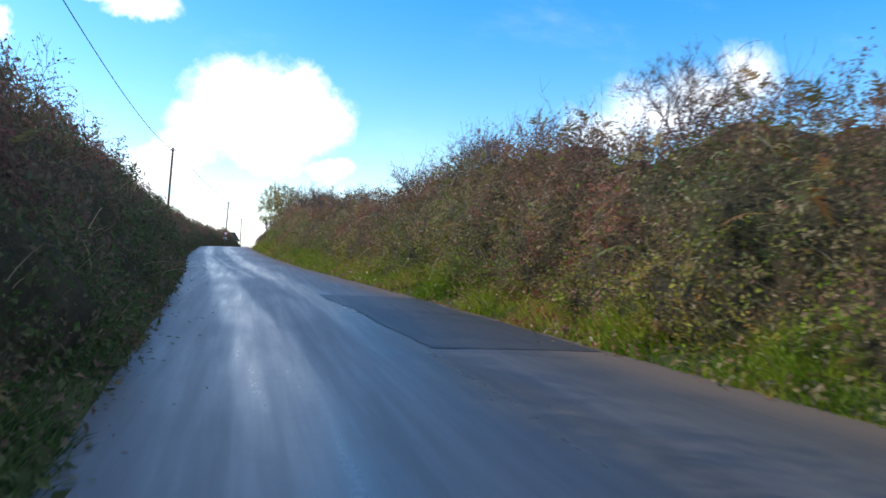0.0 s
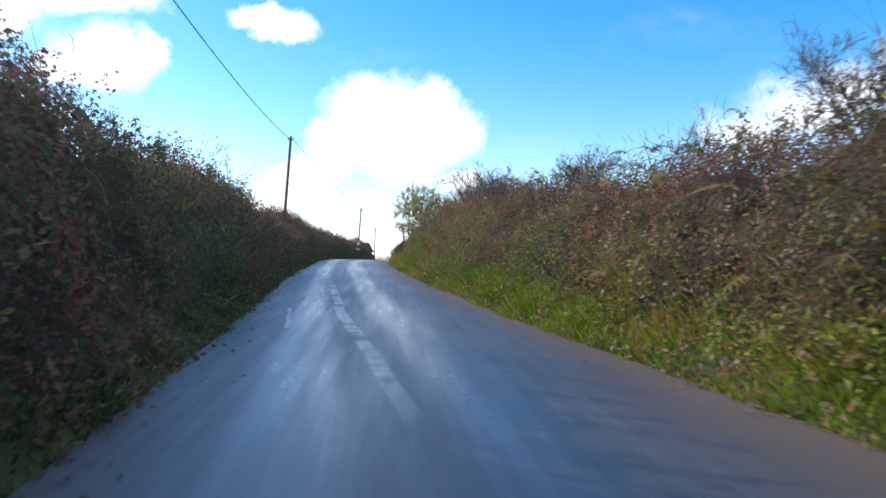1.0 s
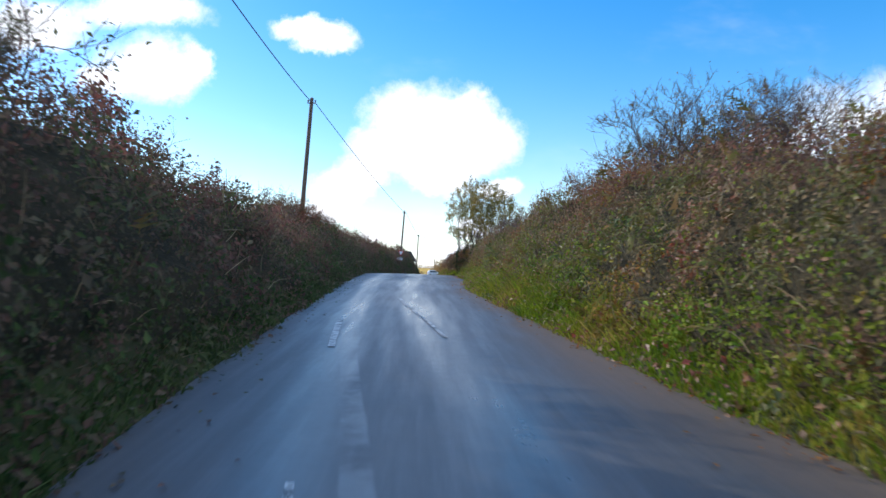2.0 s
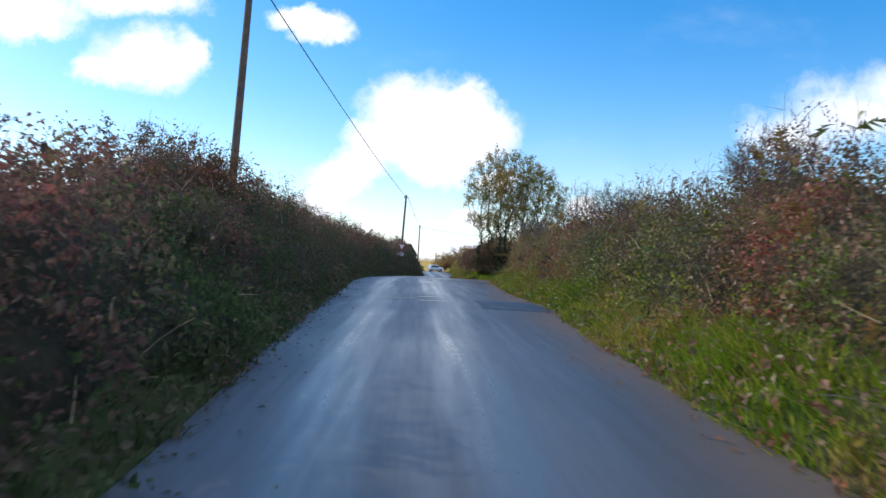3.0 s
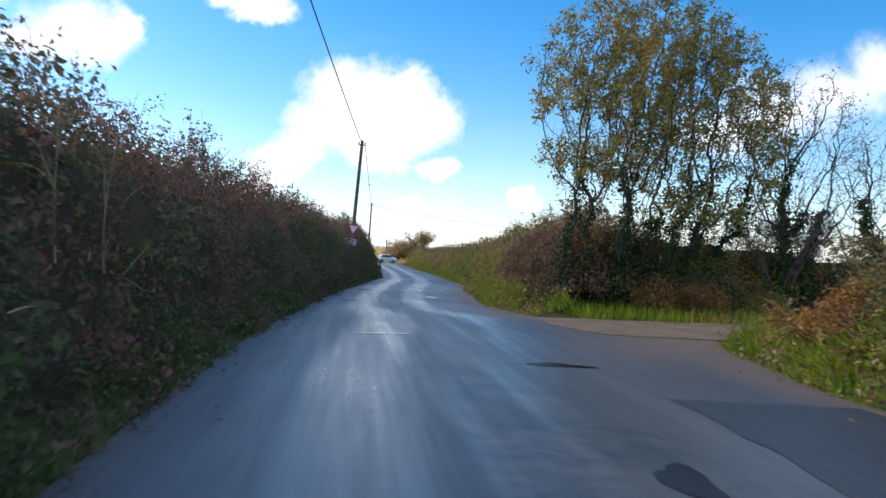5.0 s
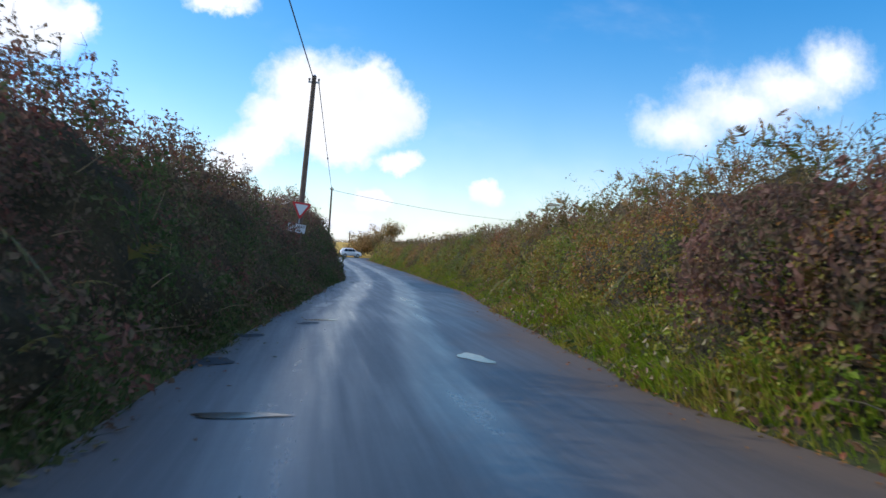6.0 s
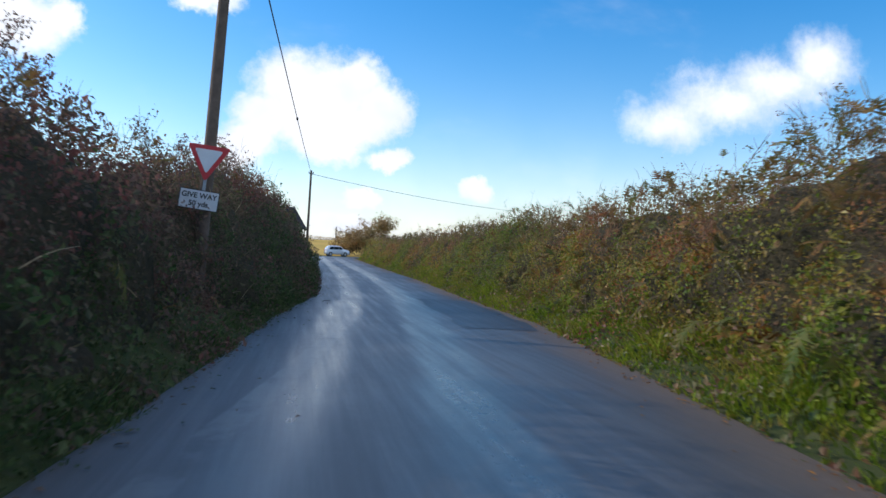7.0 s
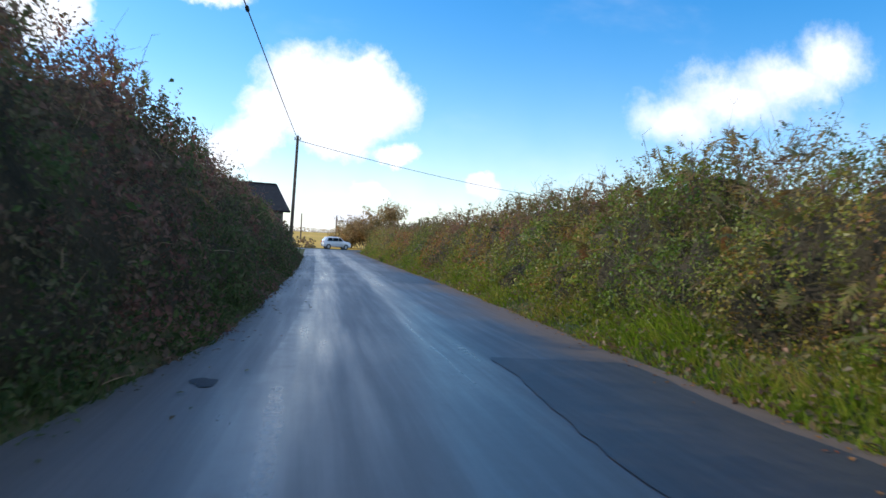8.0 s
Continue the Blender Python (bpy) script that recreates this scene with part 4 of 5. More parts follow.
# ---- single bushes that bulge from the hedges ----
def bush(seed, leaf, label, n=1700, size=0.065):
    """A rounded, uneven bush about 1 m in radius: stems and a leafy shell with hollows."""
    global rng
    rng = np.random.default_rng(seed)
    ob = new("bush")
    B = Heap()
    for _ in range(26):
        g = rng.normal(0, 1, 3)
        g[2] = abs(g[2]) + 0.3
        g /= np.linalg.norm(g)
        q = np.linspace(0, 1, 4)
        B.add(*tube(g * (q * rng.uniform(0.7, 1.15))[:, None] + rng.normal(0, 0.12, 3) * (q ** 2)[:, None], 0.014 * (1 - 0.7 * q), 4))
    B.make("stem_growth", TWIG, ob, "tangled thin stems", True)
    d = rng.normal(0, 1, (n, 3))
    d[:, 2] = np.abs(d[:, 2]) - 0.25
    d /= np.linalg.norm(d, axis=1)[:, None]
    rad = (0.88 + 0.16 * wobble(d, 0.55, seed) + 0.10 * wobble(d, 1.4, seed + 1)) * (1 - 0.35 * rng.random(n) ** 2.2)
    v, f = leaves(d * rad[:, None], d, rng.uniform(0.6, 1.5, n) * size, 0.62, 0.8)
    tagged(arrays("foliage", v, f, leaf, ob, "leafy outside of the bush"), kind="stuff")
    return tagged(ob, label, "bush", "bushes in the hedgerows")


def plant(src, spots):
    for k, (x, y, z, a, b) in enumerate(spots):
        m = pose(float(x), y, float(z), 0, 0, 49.0 * k) @ Matrix.Diagonal((a, a, b, 1))
        if k:
            copy_thing(src, m)
        else:
            src.matrix_basis = m


def on_right(y, o, h):
    return right_edge(y) + o, y, road_z(y) + h


def on_left(y, o, h):
    return left_edge(y) - o, y, road_z(y) + h


plant(bush(71, LEAF_RIGHT, "brown and olive bramble bush bulging from the bank"),
      [(3.6, 94.9, 2.9, 1.0, 0.95), (*on_right(15.0, 1.9, 1.6), 1.0, 0.9), (*on_right(30.0, 2.0, 1.5), 1.0, 0.8), (*on_right(52.0, 2.2, 1.5), 1.1, 0.9),
       (*on_right(62.5, 2.3, 1.2), 0.9, 0.8), (*on_right(73.0, 2.2, 1.2), 1.0, 0.9)])
plant(bush(75, LEAF_DULL, "pale purplish brown bramble mound at the corner of the drive", 5200, 0.052),
      [(2.35, 97.3, 3.2, 1.25, 1.3), (2.75, 95.6, 3.0, 1.2, 1.25)])
plant(bush(72, RUST, "rust coloured dying bramble bush", 1500),
      [(4.4, 86.3, 2.7, 1.0, 0.9), (*on_right(85.6, 1.3, 0.5), 0.85, 0.75), (*on_right(83.6, 1.5, 0.6), 0.75, 0.7), (4.4, 94.0, 2.6, 0.7, 0.7), (5.6, 93.9, 2.6, 0.75, 0.65), (*on_right(38.0, 2.2, 1.9), 0.8, 0.7), (*on_right(46.0, 2.5, 2.2), 0.8, 0.7), (*on_right(114.0, 1.7, 1.2), 0.8, 0.7), (9.2, 93.8, 2.6, 0.65, 0.55)])
plant(bush(73, LEAF_GOLD, "golden green bush in the sunlit hedge"),
      [(*on_right(107.5, 1.9, 1.4), 1.0, 0.9), (*on_right(121.5, 1.9, 1.5), 1.1, 0.9), (*on_right(130.0, 2.1, 2.0), 0.9, 1.0), (*on_right(136.0, 2.0, 1.5), 1.2, 0.9), (7.3, 93.9, 2.6, 0.6, 0.5)])
plant(bush(74, LEAF_LEFT, "dark green bramble bush in the shaded hedge"),
      [(*on_left(45.0, 1.4, 1.3), 0.9, 0.9), (*on_left(58.0, 1.4, 1.2), 0.9, 0.8), (*on_left(78.0, 1.5, 1.6), 0.9, 0.9), (*on_left(96.0, 1.6, 1.5), 1.0, 1.0), (*on_left(106.0, 1.7, 1.6), 0.9, 1.0), (*on_left(23.0, 1.7, 1.8), 0.9, 1.0), (*on_left(115.6, 0.95, 0.45), 0.75, 0.8)])


def dead_stalk():
    """A dead hogweed stalk with its bare umbels."""
    ob = new("dead_stalk")
    B = Heap()
    q = np.linspace(0, 1, 7)
    main = np.stack([0.10 * q ** 2, 0.03 * np.sin(q * 4), 1.25 * q], 1)
    B.add(*tube(main, 0.012 * (1 - 0.55 * q), 6))
    for i, (e, sx, sy, L) in enumerate(((3, 0.3, 0.1, 0.35), (4, -0.28, 0.12, 0.32), (6, 0.02, 0.0, 0.08))):
        g = np.array([sx, sy, 0.6])
        arm = main[e] + g * (np.linspace(0, 1, 4) * L / 0.6)[:, None]
        B.add(*tube(arm, 0.007 * (1 - 0.4 * np.linspace(0, 1, 4)), 5))
        for k in range(12):
            a = 6.283 * k / 12
            ray = np.array([math.cos(a) * 0.09, math.sin(a) * 0.09, 0.07])
            B.add(*tube(arm[-1] + ray * np.linspace(0, 1, 3)[:, None], np.array([0.003, 0.0025, 0.005]), 3))
    B.make("stalk", STRAW, ob, "pale dry stalk with bare umbels")
    return tagged(ob, "pale dead hogweed stalk standing in the bank", "dry stalk", "dead stalks")


plant(dead_stalk(), [(*on_right(86.0, 2.0, 0.9), 1.0, 1.1), (*on_right(85.2, 1.5, 0.6), 0.9, 0.9), (*on_left(83.4, 0.7, 0.9), 0.9, 0.8), (*on_left(82.6, 0.8, 1.0), 0.8, 0.8), (*on_left(68.0, 0.7, 0.8), 0.9, 0.7),
                     (*on_right(32.0, 1.6, 0.8), 0.9, 0.9), (*on_right(18.0, 1.5, 0.8), 1.0, 0.8), (*on_right(126.0, 1.6, 0.9), 0.9, 0.9)])


# ---- trees ----
def tree(name, base, height, spread, stems, seed, leaf_n, label, leaf_mat=TREE_LEAF, leaf_size=0.11, lean=0.25, levels=4, r0=0.11, bark=None, wide=0.48, up=0.12, splay=0.25, low=0.35):
    global rng
    rng = np.random.default_rng(seed)
    top = new(name)
    top.location = base
    B, ends = Heap(), []

    def grow(p, g, L, r, lev):
        s = np.linspace(0, 1, 5 if lev < 3 else 3)
        bend = rng.normal(0, 0.2, 3) * L + np.array([0, 0, 0.10 * L])
        sp = p + g * (s * L)[:, None] + bend * (s ** 2)[:, None]
        B.add(*tube(sp, np.maximum(r * (1 - 0.72 * s), 0.003), 6 if lev < 2 else 4 if lev < 3 else 3))
        if lev >= 2:
            ends.extend(sp[len(sp) // 2:])
        if lev >= levels:
            return
        for _ in range(rng.integers(3, 5) if lev else rng.integers(4, 6)):
            e = rng.uniform(low, 1.0)
            q = p + g * e * L + bend * e ** 2
            g2 = g * 0.75 + rng.normal(0, wide, 3) * np.array([1, 1, 0.6]) + np.array([0, 0, up])
            grow(q, g2 / np.linalg.norm(g2), L * rng.uniform(0.5, 0.72), r * (1 - 0.72 * e) * rng.uniform(0.6, 0.85) + 0.002, lev + 1)

    for k in range(stems):
        a = 6.283 * (k + rng.random() * 0.6) / stems
        g = np.array([math.cos(a) * lean * spread, math.sin(a) * lean * spread, 1.0]) * (1 if stems > 1 else 1)
        g /= np.linalg.norm(g)
        grow(np.array([math.cos(a) * splay, math.sin(a) * splay, -0.3]) * (stems > 1) + np.array([0, 0, -0.2]), g, height * rng.uniform(0.42, 0.5), r0 * rng.uniform(0.7, 1.1), 0)
    B.make("trunk", bark or BARK, top, "grey branching stems", True)
    if leaf_n:
        E = np.array(ends)
        pos = E[rng.integers(0, len(E), leaf_n)] + rng.normal(0, leaf_size * 1.15, (leaf_n, 3))
        v, fc = leaves(pos, np.tile([0.0, 0, 1.0], (leaf_n, 1)), rng.uniform(0.6, 1.4, leaf_n) * leaf_size, 0.5, 1.0)
        arrays("crown", v, fc, leaf_mat, top, "sparse yellowing leaves")
    return tagged(top, label, "tree", "hedgerow trees")


def spread_tree(name, base, feet, centre, radii, points, seed, leaf_n, label, leaf_mat, leaf_size, leafy, ivy, ivy_top, floor=1.6):
    """A tree whose branches reach for points strewn through its crown.

    feet: where its stems rise, about the base; centre, radii: the crown's dome; leafy: the share of the twigs that still hold leaves."""
    global rng
    rng = np.random.default_rng(seed)
    top = new(name)
    top.location = base
    step, reach, near = 0.19, 3.0, 0.31
    # points of the crown, more of them near its uneven outside
    d = rng.normal(0, 1, (points * 3, 3))
    d /= np.linalg.norm(d, axis=1)[:, None]
    rad = rng.random(len(d)) ** 0.45 * (0.92 + 0.16 * wobble(d, 0.5, seed) + 0.07 * wobble(d, 1.3, seed + 1))
    goal = np.array(centre) + d * rad[:, None] * np.array(radii)
    goal = goal[goal[:, 2] > floor + 0.6 * rng.random(len(goal))][:points]
    pos, up, ways = [], [], []
    for fx, fy in feet:
        p = np.array([fx, fy, -0.4])
        g = np.array([fx * 0.22 + rng.normal(0, 0.08), fy * 0.2 + rng.normal(0, 0.06), 1.0])
        last = -1
        while p[2] < floor * rng.uniform(0.75, 1.1):
            pos.append(p.copy())
            up.append(last)
            last = len(pos) - 1
            g = g + rng.normal(0, 0.07, 3) * np.array([1, 1, 0])
            p = p + g / np.linalg.norm(g) * step
            ways.append(g / np.linalg.norm(g))
    pos, ways = np.array(pos), np.array(ways)
    dist = np.linalg.norm(goal[:, None] - pos[None], axis=2)
    who, far = dist.argmin(1), dist.min(1)
    for _ in range(90):
        live = (far < reach) & (far > near)
        if not live.any():
            break
        pull = np.zeros((len(pos), 3))
        np.add.at(pull, who[live], (goal[live] - pos[who[live]]) / far[live][:, None])
        k = np.unique(who[live])
        g = pull[k] / (np.linalg.norm(pull[k], axis=1)[:, None] + 1e-9) + 0.32 * ways[k] + rng.normal(0, 0.36, (len(k), 3)) + np.array([0, 0, 0.04])
        g /= np.linalg.norm(g, axis=1)[:, None]
        fresh = pos[k] + g * step
        n0 = len(pos)
        pos, ways = np.concatenate([pos, fresh]), np.concatenate([ways, g])
        up.extend(k.tolist())
        dn = np.linalg.norm(goal[:, None] - fresh[None], axis=2)
        m = dn.argmin(1)
        best = dn[np.arange(len(goal)), m]
        closer = best < far
        who[closer], far[closer] = m[closer] + n0, best[closer]
    # thickness from the twigs down to the stems
    n = len(pos)
    kids = [[] for _ in range(n)]
    for a, b in enumerate(up):
        if b >= 0:
            kids[b].append(a)
    area = np.zeros(n)
    for a in range(n - 1, -1, -1):
        area[a] = max(area[a], 0.0072 ** 1.9)
        if up[a] >= 0:
            area[up[a]] += area[a]
    thick = area ** (1 / 1.9)
    H = Heap()
    starts = [(a, -1) for a in range(n) if up[a] < 0]
    while starts:
        a, b = starts.pop()
        chain = [b] if b >= 0 else []
        while True:
            chain.append(a)
            if not kids[a]:
                break
            order = sorted(kids[a], key=lambda c: -thick[c])
            starts.extend((c, a) for c in order[1:])
            a = order[0]
        if len(chain) < 2:
            continue
        r = thick[chain].copy()
        if b >= 0:
            r[0] = r[1]
        r[-1] *= 0.4
        H.add(*tube(pos[chain], np.minimum(r, 0.17), 8 if r.max() > 0.06 else 5 if r.max() > 0.02 else 3))
    # fine twigs at the ends
    tips = np.array([a for a in range(n) if thick[a] < 0.016 and pos[a, 2] > floor])
    q = np.linspace(0, 1, 3)
    ends = []
    for a in tips:
        for _ in range(rng.integers(1, 3)):
            g = ways[a] * 0.7 + rng.normal(0, 0.6, 3)
            L = rng.uniform(0.14, 0.34)
            sp = pos[a] + g / np.linalg.norm(g) * (q * L)[:, None] + rng.normal(0, 0.12, 3) * L * (q ** 2)[:, None]
            H.add(*tube(sp, np.array([0.0042, 0.0034, 0.0018]), 3))
            ends.append(sp[1:])
    H.make("trunk", BARK, top, "dark branching stems and fine twigs", True)
    E = np.concatenate(ends)
    hold = 0.5 + 0.3 * wobble(E, 0.5, seed + 4) + 0.12 * (E[:, 2] - centre[2]) + 0.05 * E[:, 0]
    E = E[hold > np.quantile(hold, 1 - leafy)]
    at = E[rng.integers(0, len(E), leaf_n)] + rng.normal(0, leaf_size * 0.8, (leaf_n, 3))
    v, fc = leaves(at, np.tile([0.0, 0, 1.0], (leaf_n, 1)), rng.uniform(0.6, 1.4, leaf_n) * leaf_size, 0.5, 1.0)
    tagged(arrays("crown", v, fc, leaf_mat, top, "thinning yellow and olive leaves"), kind="stuff")
    # ivy clothes the stems
    low = np.array([a for a in range(n) if pos[a, 2] < ivy_top and thick[a] > 0.03 or pos[a, 2] < 1.0])
    k = low[rng.integers(0, len(low), ivy)]
    k = k[rng.random(ivy) < np.clip(1.25 - pos[k, 2] / ivy_top, 0.1, 1.0)]
    a = rng.uniform(0, 6.283, len(k))
    out = np.stack([np.cos(a), np.sin(a), 0 * a], 1)
    at = pos[k] + out * (thick[k] + rng.exponential(0.07, len(k)))[:, None] + rng.normal(0, 0.05, (len(k), 3))
    v, fc = leaves(at, out, rng.uniform(0.6, 1.3, len(k)) * 0.085, 0.9, 0.5)
    tagged(arrays("ivy", v, fc, IVY, top, "dark ivy on the lower stems"), kind="stuff")
    return tagged(top, label, "tree", "hedgerow trees")


spread_tree("tree", (4.1, 94.7, 2.3), ((-1.5, 0.1), (-0.95, 0.3), (-0.55, -0.1), (-0.1, 0.25), (0.35, 0.0), (0.5, 0.35), (0.95, 0.1), (1.35, 0.3)), (0.25, -0.2, 4.75), (3.15, 2.6, 3.6), 3300, 31, 36000,
            "multi-stemmed hedgerow tree with thinning yellow leaves", TREE_LEAF, 0.098, 0.8, 11000, 3.6, floor=1.0)
spread_tree("bare_tree", (8.6, 95.0, 2.3), ((-0.15, 0.0), (0.25, 0.15)), (0.0, 0.0, 4.3), (2.2, 1.9, 2.6), 1700, 32, 900,
            "nearly leafless hedgerow tree with ivy on its trunk", TREE_LEAF, 0.07, 0.25, 6500, 4.2, floor=1.9)
spread_tree("bare_tree", (11.2, 95.6, 2.3), ((0.0, 0.0), (0.3, 0.2)), (0.0, 0.0, 3.5), (1.7, 1.6, 2.1), 900, 34, 600,
            "small leafless tree thick with ivy", TREE_LEAF, 0.07, 0.3, 6500, 4.6, floor=1.4)
thorn = tree("bare_shrub", (path_x(45.0) + 5.4, 45.3, float(road_z(45.3) + right_h(45.3)) - 0.75), 1.9, 1.0, 8, 33, 500, "leafless thorn shrub rising from the hedge", leaf_size=0.045, lean=0.55, levels=4, r0=0.026, bark=TWIG, wide=0.5)
for k, (o, y, sc) in enumerate(((5.9, 48.0, 0.85), (5.7, 42.3, 0.7), (6.0, 33.5, 0.7), (6.1, 24.0, 0.8), (6.1, 18.3, 0.75), (6.0, 9.5, 0.65), (6.2, 4.5, 0.65), (6.0, 59.0, 0.65), (5.9, 52.0, 0.7), (6.0, 66.0, 0.6), (6.0, 78.5, 0.65))):
    copy_thing(thorn, pose(float(path_x(y)) + o, y, float(road_z(y) + right_h(y)) - 0.7 * sc, 0, 0, 67.0 * k) @ Matrix.Scale(sc, 4))
copy_thing(thorn, pose(8.2, 95.0, 3.7, 0, 0, 20) @ Matrix.Scale(1.2, 4))
sap = tree("sapling", (-6.9, 75.6, 4.4), 1.9, 1.0, 5, 61, 700, "thin leafy sapling rising from the shaded hedge", LEAF_LEFT, 0.06, lean=0.3, levels=3, r0=0.02, bark=TWIG)
for k, (x, y, z, sc) in enumerate(((-3.75, 37.4, 3.1, 0.55), (-4.6, 38.6, 3.0, 1.2), (-6.0, 71.2, 3.9, 0.9), (-6.3, 82.5, 4.2, 0.6), (-5.9, 93.0, 4.4, 0.55), (-4.6, 29.0, 3.0, 0.8), (-3.9, 20.5, 3.0, 0.9), (-3.5, 14.0, 2.9, 1.0), (-5.7, 60.5, 3.6, 0.8))):
    copy_thing(sap, pose(x - 0.65, y, z + 0.3, 0, 0, 71.0 * k) @ Matrix.Scale(sc, 4))
HAW = foliage("hawthorn_leaf", [(0.0, (0.09, 0.09, 0.03)), (0.5, (0.19, 0.10, 0.045)), (1.0, (0.30, 0.08, 0.045))], 0.6)
haw = tree("hawthorn", (-4.5, 125.2, 3.3), 3.0, 1.0, 7, 62, 5200, "dense reddish hawthorn bush rising from the hedge", HAW, 0.07, lean=0.3, levels=3, r0=0.04)
for k, (x, y, z, sc) in enumerate(((-4.6, 108.0, 3.4, 0.72), (-6.2, 78.3, 4.1, 0.5), (-3.9, 130.6, 3.2, 1.16), (-3.8, 127.6, 3.2, 1.1), (-3.7, 134.5, 3.0, 1.0), (-6.4, 64.2, 3.2, 0.95), (-5.6, 61.8, 3.2, 0.7), (-3.2, 9.0, 1.9, 0.85))):
    copy_thing(haw, pose(x - 0.6, y, z + 0.3, 0, 0, 83.0 * k) @ Matrix.Scale(sc, 4))
tree("shrub", (6.4, 213.0, 2.1), 5.2, 1.0, 9, 37, 9000, "rounded golden shrub by the road junction", FAR_LEAF, 0.24, lean=0.34, levels=3, r0=0.06)
tree("shrub", (4.6, 215.0, 2.1), 3.8, 1.0, 7, 38, 4000, "low golden shrub by the road junction", FAR_LEAF, 0.24, lean=0.4, levels=3, r0=0.06)
tree("tree", (9.7, 215.0, 2.1), 7.2, 1.0, 2, 39, 3500, "small wind-shaped tree by the road junction", FAR_LEAF, 0.24, lean=0.2, levels=3, r0=0.09)


# ---- poles, wires, sign ----
def pole(base, top_z, label, lean=(0.0, 0.0), bracket=True):
    ob = new("utility_pole")
    ob.location = base
    h = top_z - base[2]
    s = np.linspace(0, 1, 9)
    sp = np.stack([lean[0] * s, lean[1] * s, -0.6 + (h + 0.6) * s], 1)
    v, f = tube(sp, 0.115 - 0.03 * s, 14)
    arrays("shaft", v, f, POLEWOOD, ob, smooth=True)
    bm = bmesh.new()
    bmesh.ops.create_cone(bm, cap_ends=True, segments=14, radius1=0.09, radius2=0.03, depth=0.06, matrix=pose(lean[0], lean[1], h + 0.03))
    part("cap", bm, STEEL, ob, "grey metal pole cap")
    if bracket:
        bm = bmesh.new()
        box(bm, (0.42, 0.05, 0.06), pose(lean[0], lean[1], h - 0.22), 0.008)
        part("bracket", bm, STEEL, ob, "galvanised bracket")
        for sx in (-0.17, 0.17):
            bm = bmesh.new()
            bmesh.ops.create_cone(bm, cap_ends=True, segments=10, radius1=0.03, radius2=0.045, depth=0.10, matrix=pose(lean[0] + sx, lean[1], h - 0.13))
            part("insulator", bm, CERAMIC, ob, "small brown glazed insulator")
    return tagged(ob, label, "pole", "utility poles")


P0, P1, P2, P3 = (-5.7, 16.0, 9.7), (-6.51, 66.97, 10.4), (-3.0, 117.95, 9.67), (-1.22, 167.5, 9.71)
for p, ln in ((P0, 0.1), (P1, 0.35), (P2, 0.36), (P3, 0.15)):
    pole((p[0] - ln * 0.45, p[1], float(road_z(p[1])) + 1.3), p[2], "dark weathered wooden utility pole standing in the hedge", (ln, 0.0))
pole((-1.7, 232, 2.4), 7.0, "distant wooden pole beyond the junction", bracket=False)
pole((3.1, 218, 2.3), 6.5, "distant wooden pole beyond the junction", bracket=False)
pole((27.0, 196, 2.3), 9.0, "wooden utility pole behind the hedge")


def wire(a, b, sag, joint=None):
    ob = new("overhead_wire")
    s = np.linspace(0, 1, 40)[:, None]
    a, b = np.array(a), np.array(b)
    ob.location = a
    sp = (b - a) * s + np.array([0, 0, -4 * sag]) * s * (1 - s)
    v, f = tube(sp, np.full(40, 0.019), 5)
    arrays("cable", v, f, CABLE, ob, smooth=True)
    if joint:
        bm = bmesh.new()
        q = (b - a) * joint + np.array([0, 0, -4 * sag]) * joint * (1 - joint)
        box(bm, (0.10, 0.34, 0.10), pose(*q), 0.02)
        part("cable_joint", bm, CABLE, ob, "small black cable joint")
    return tagged(ob, "thin black overhead wire sagging between poles", "wire", "overhead wires")


wire((P0[0], P0[1], 9.55), (P1[0] + 0.2, P1[1], 10.2), 0.9)
wire((P1[0] + 0.36, P1[1], 10.2), (P2[0] + 0.2, P2[1], 9.5), 0.25)
wire((P2[0] + 0.36, P2[1], 9.5), (P3[0] + 0.08, P3[1], 9.5), 0.12, 0.45)
wire((P3[0] + 0.08, P3[1], 9.45), (27.0, 196, 8.8), 0.4)


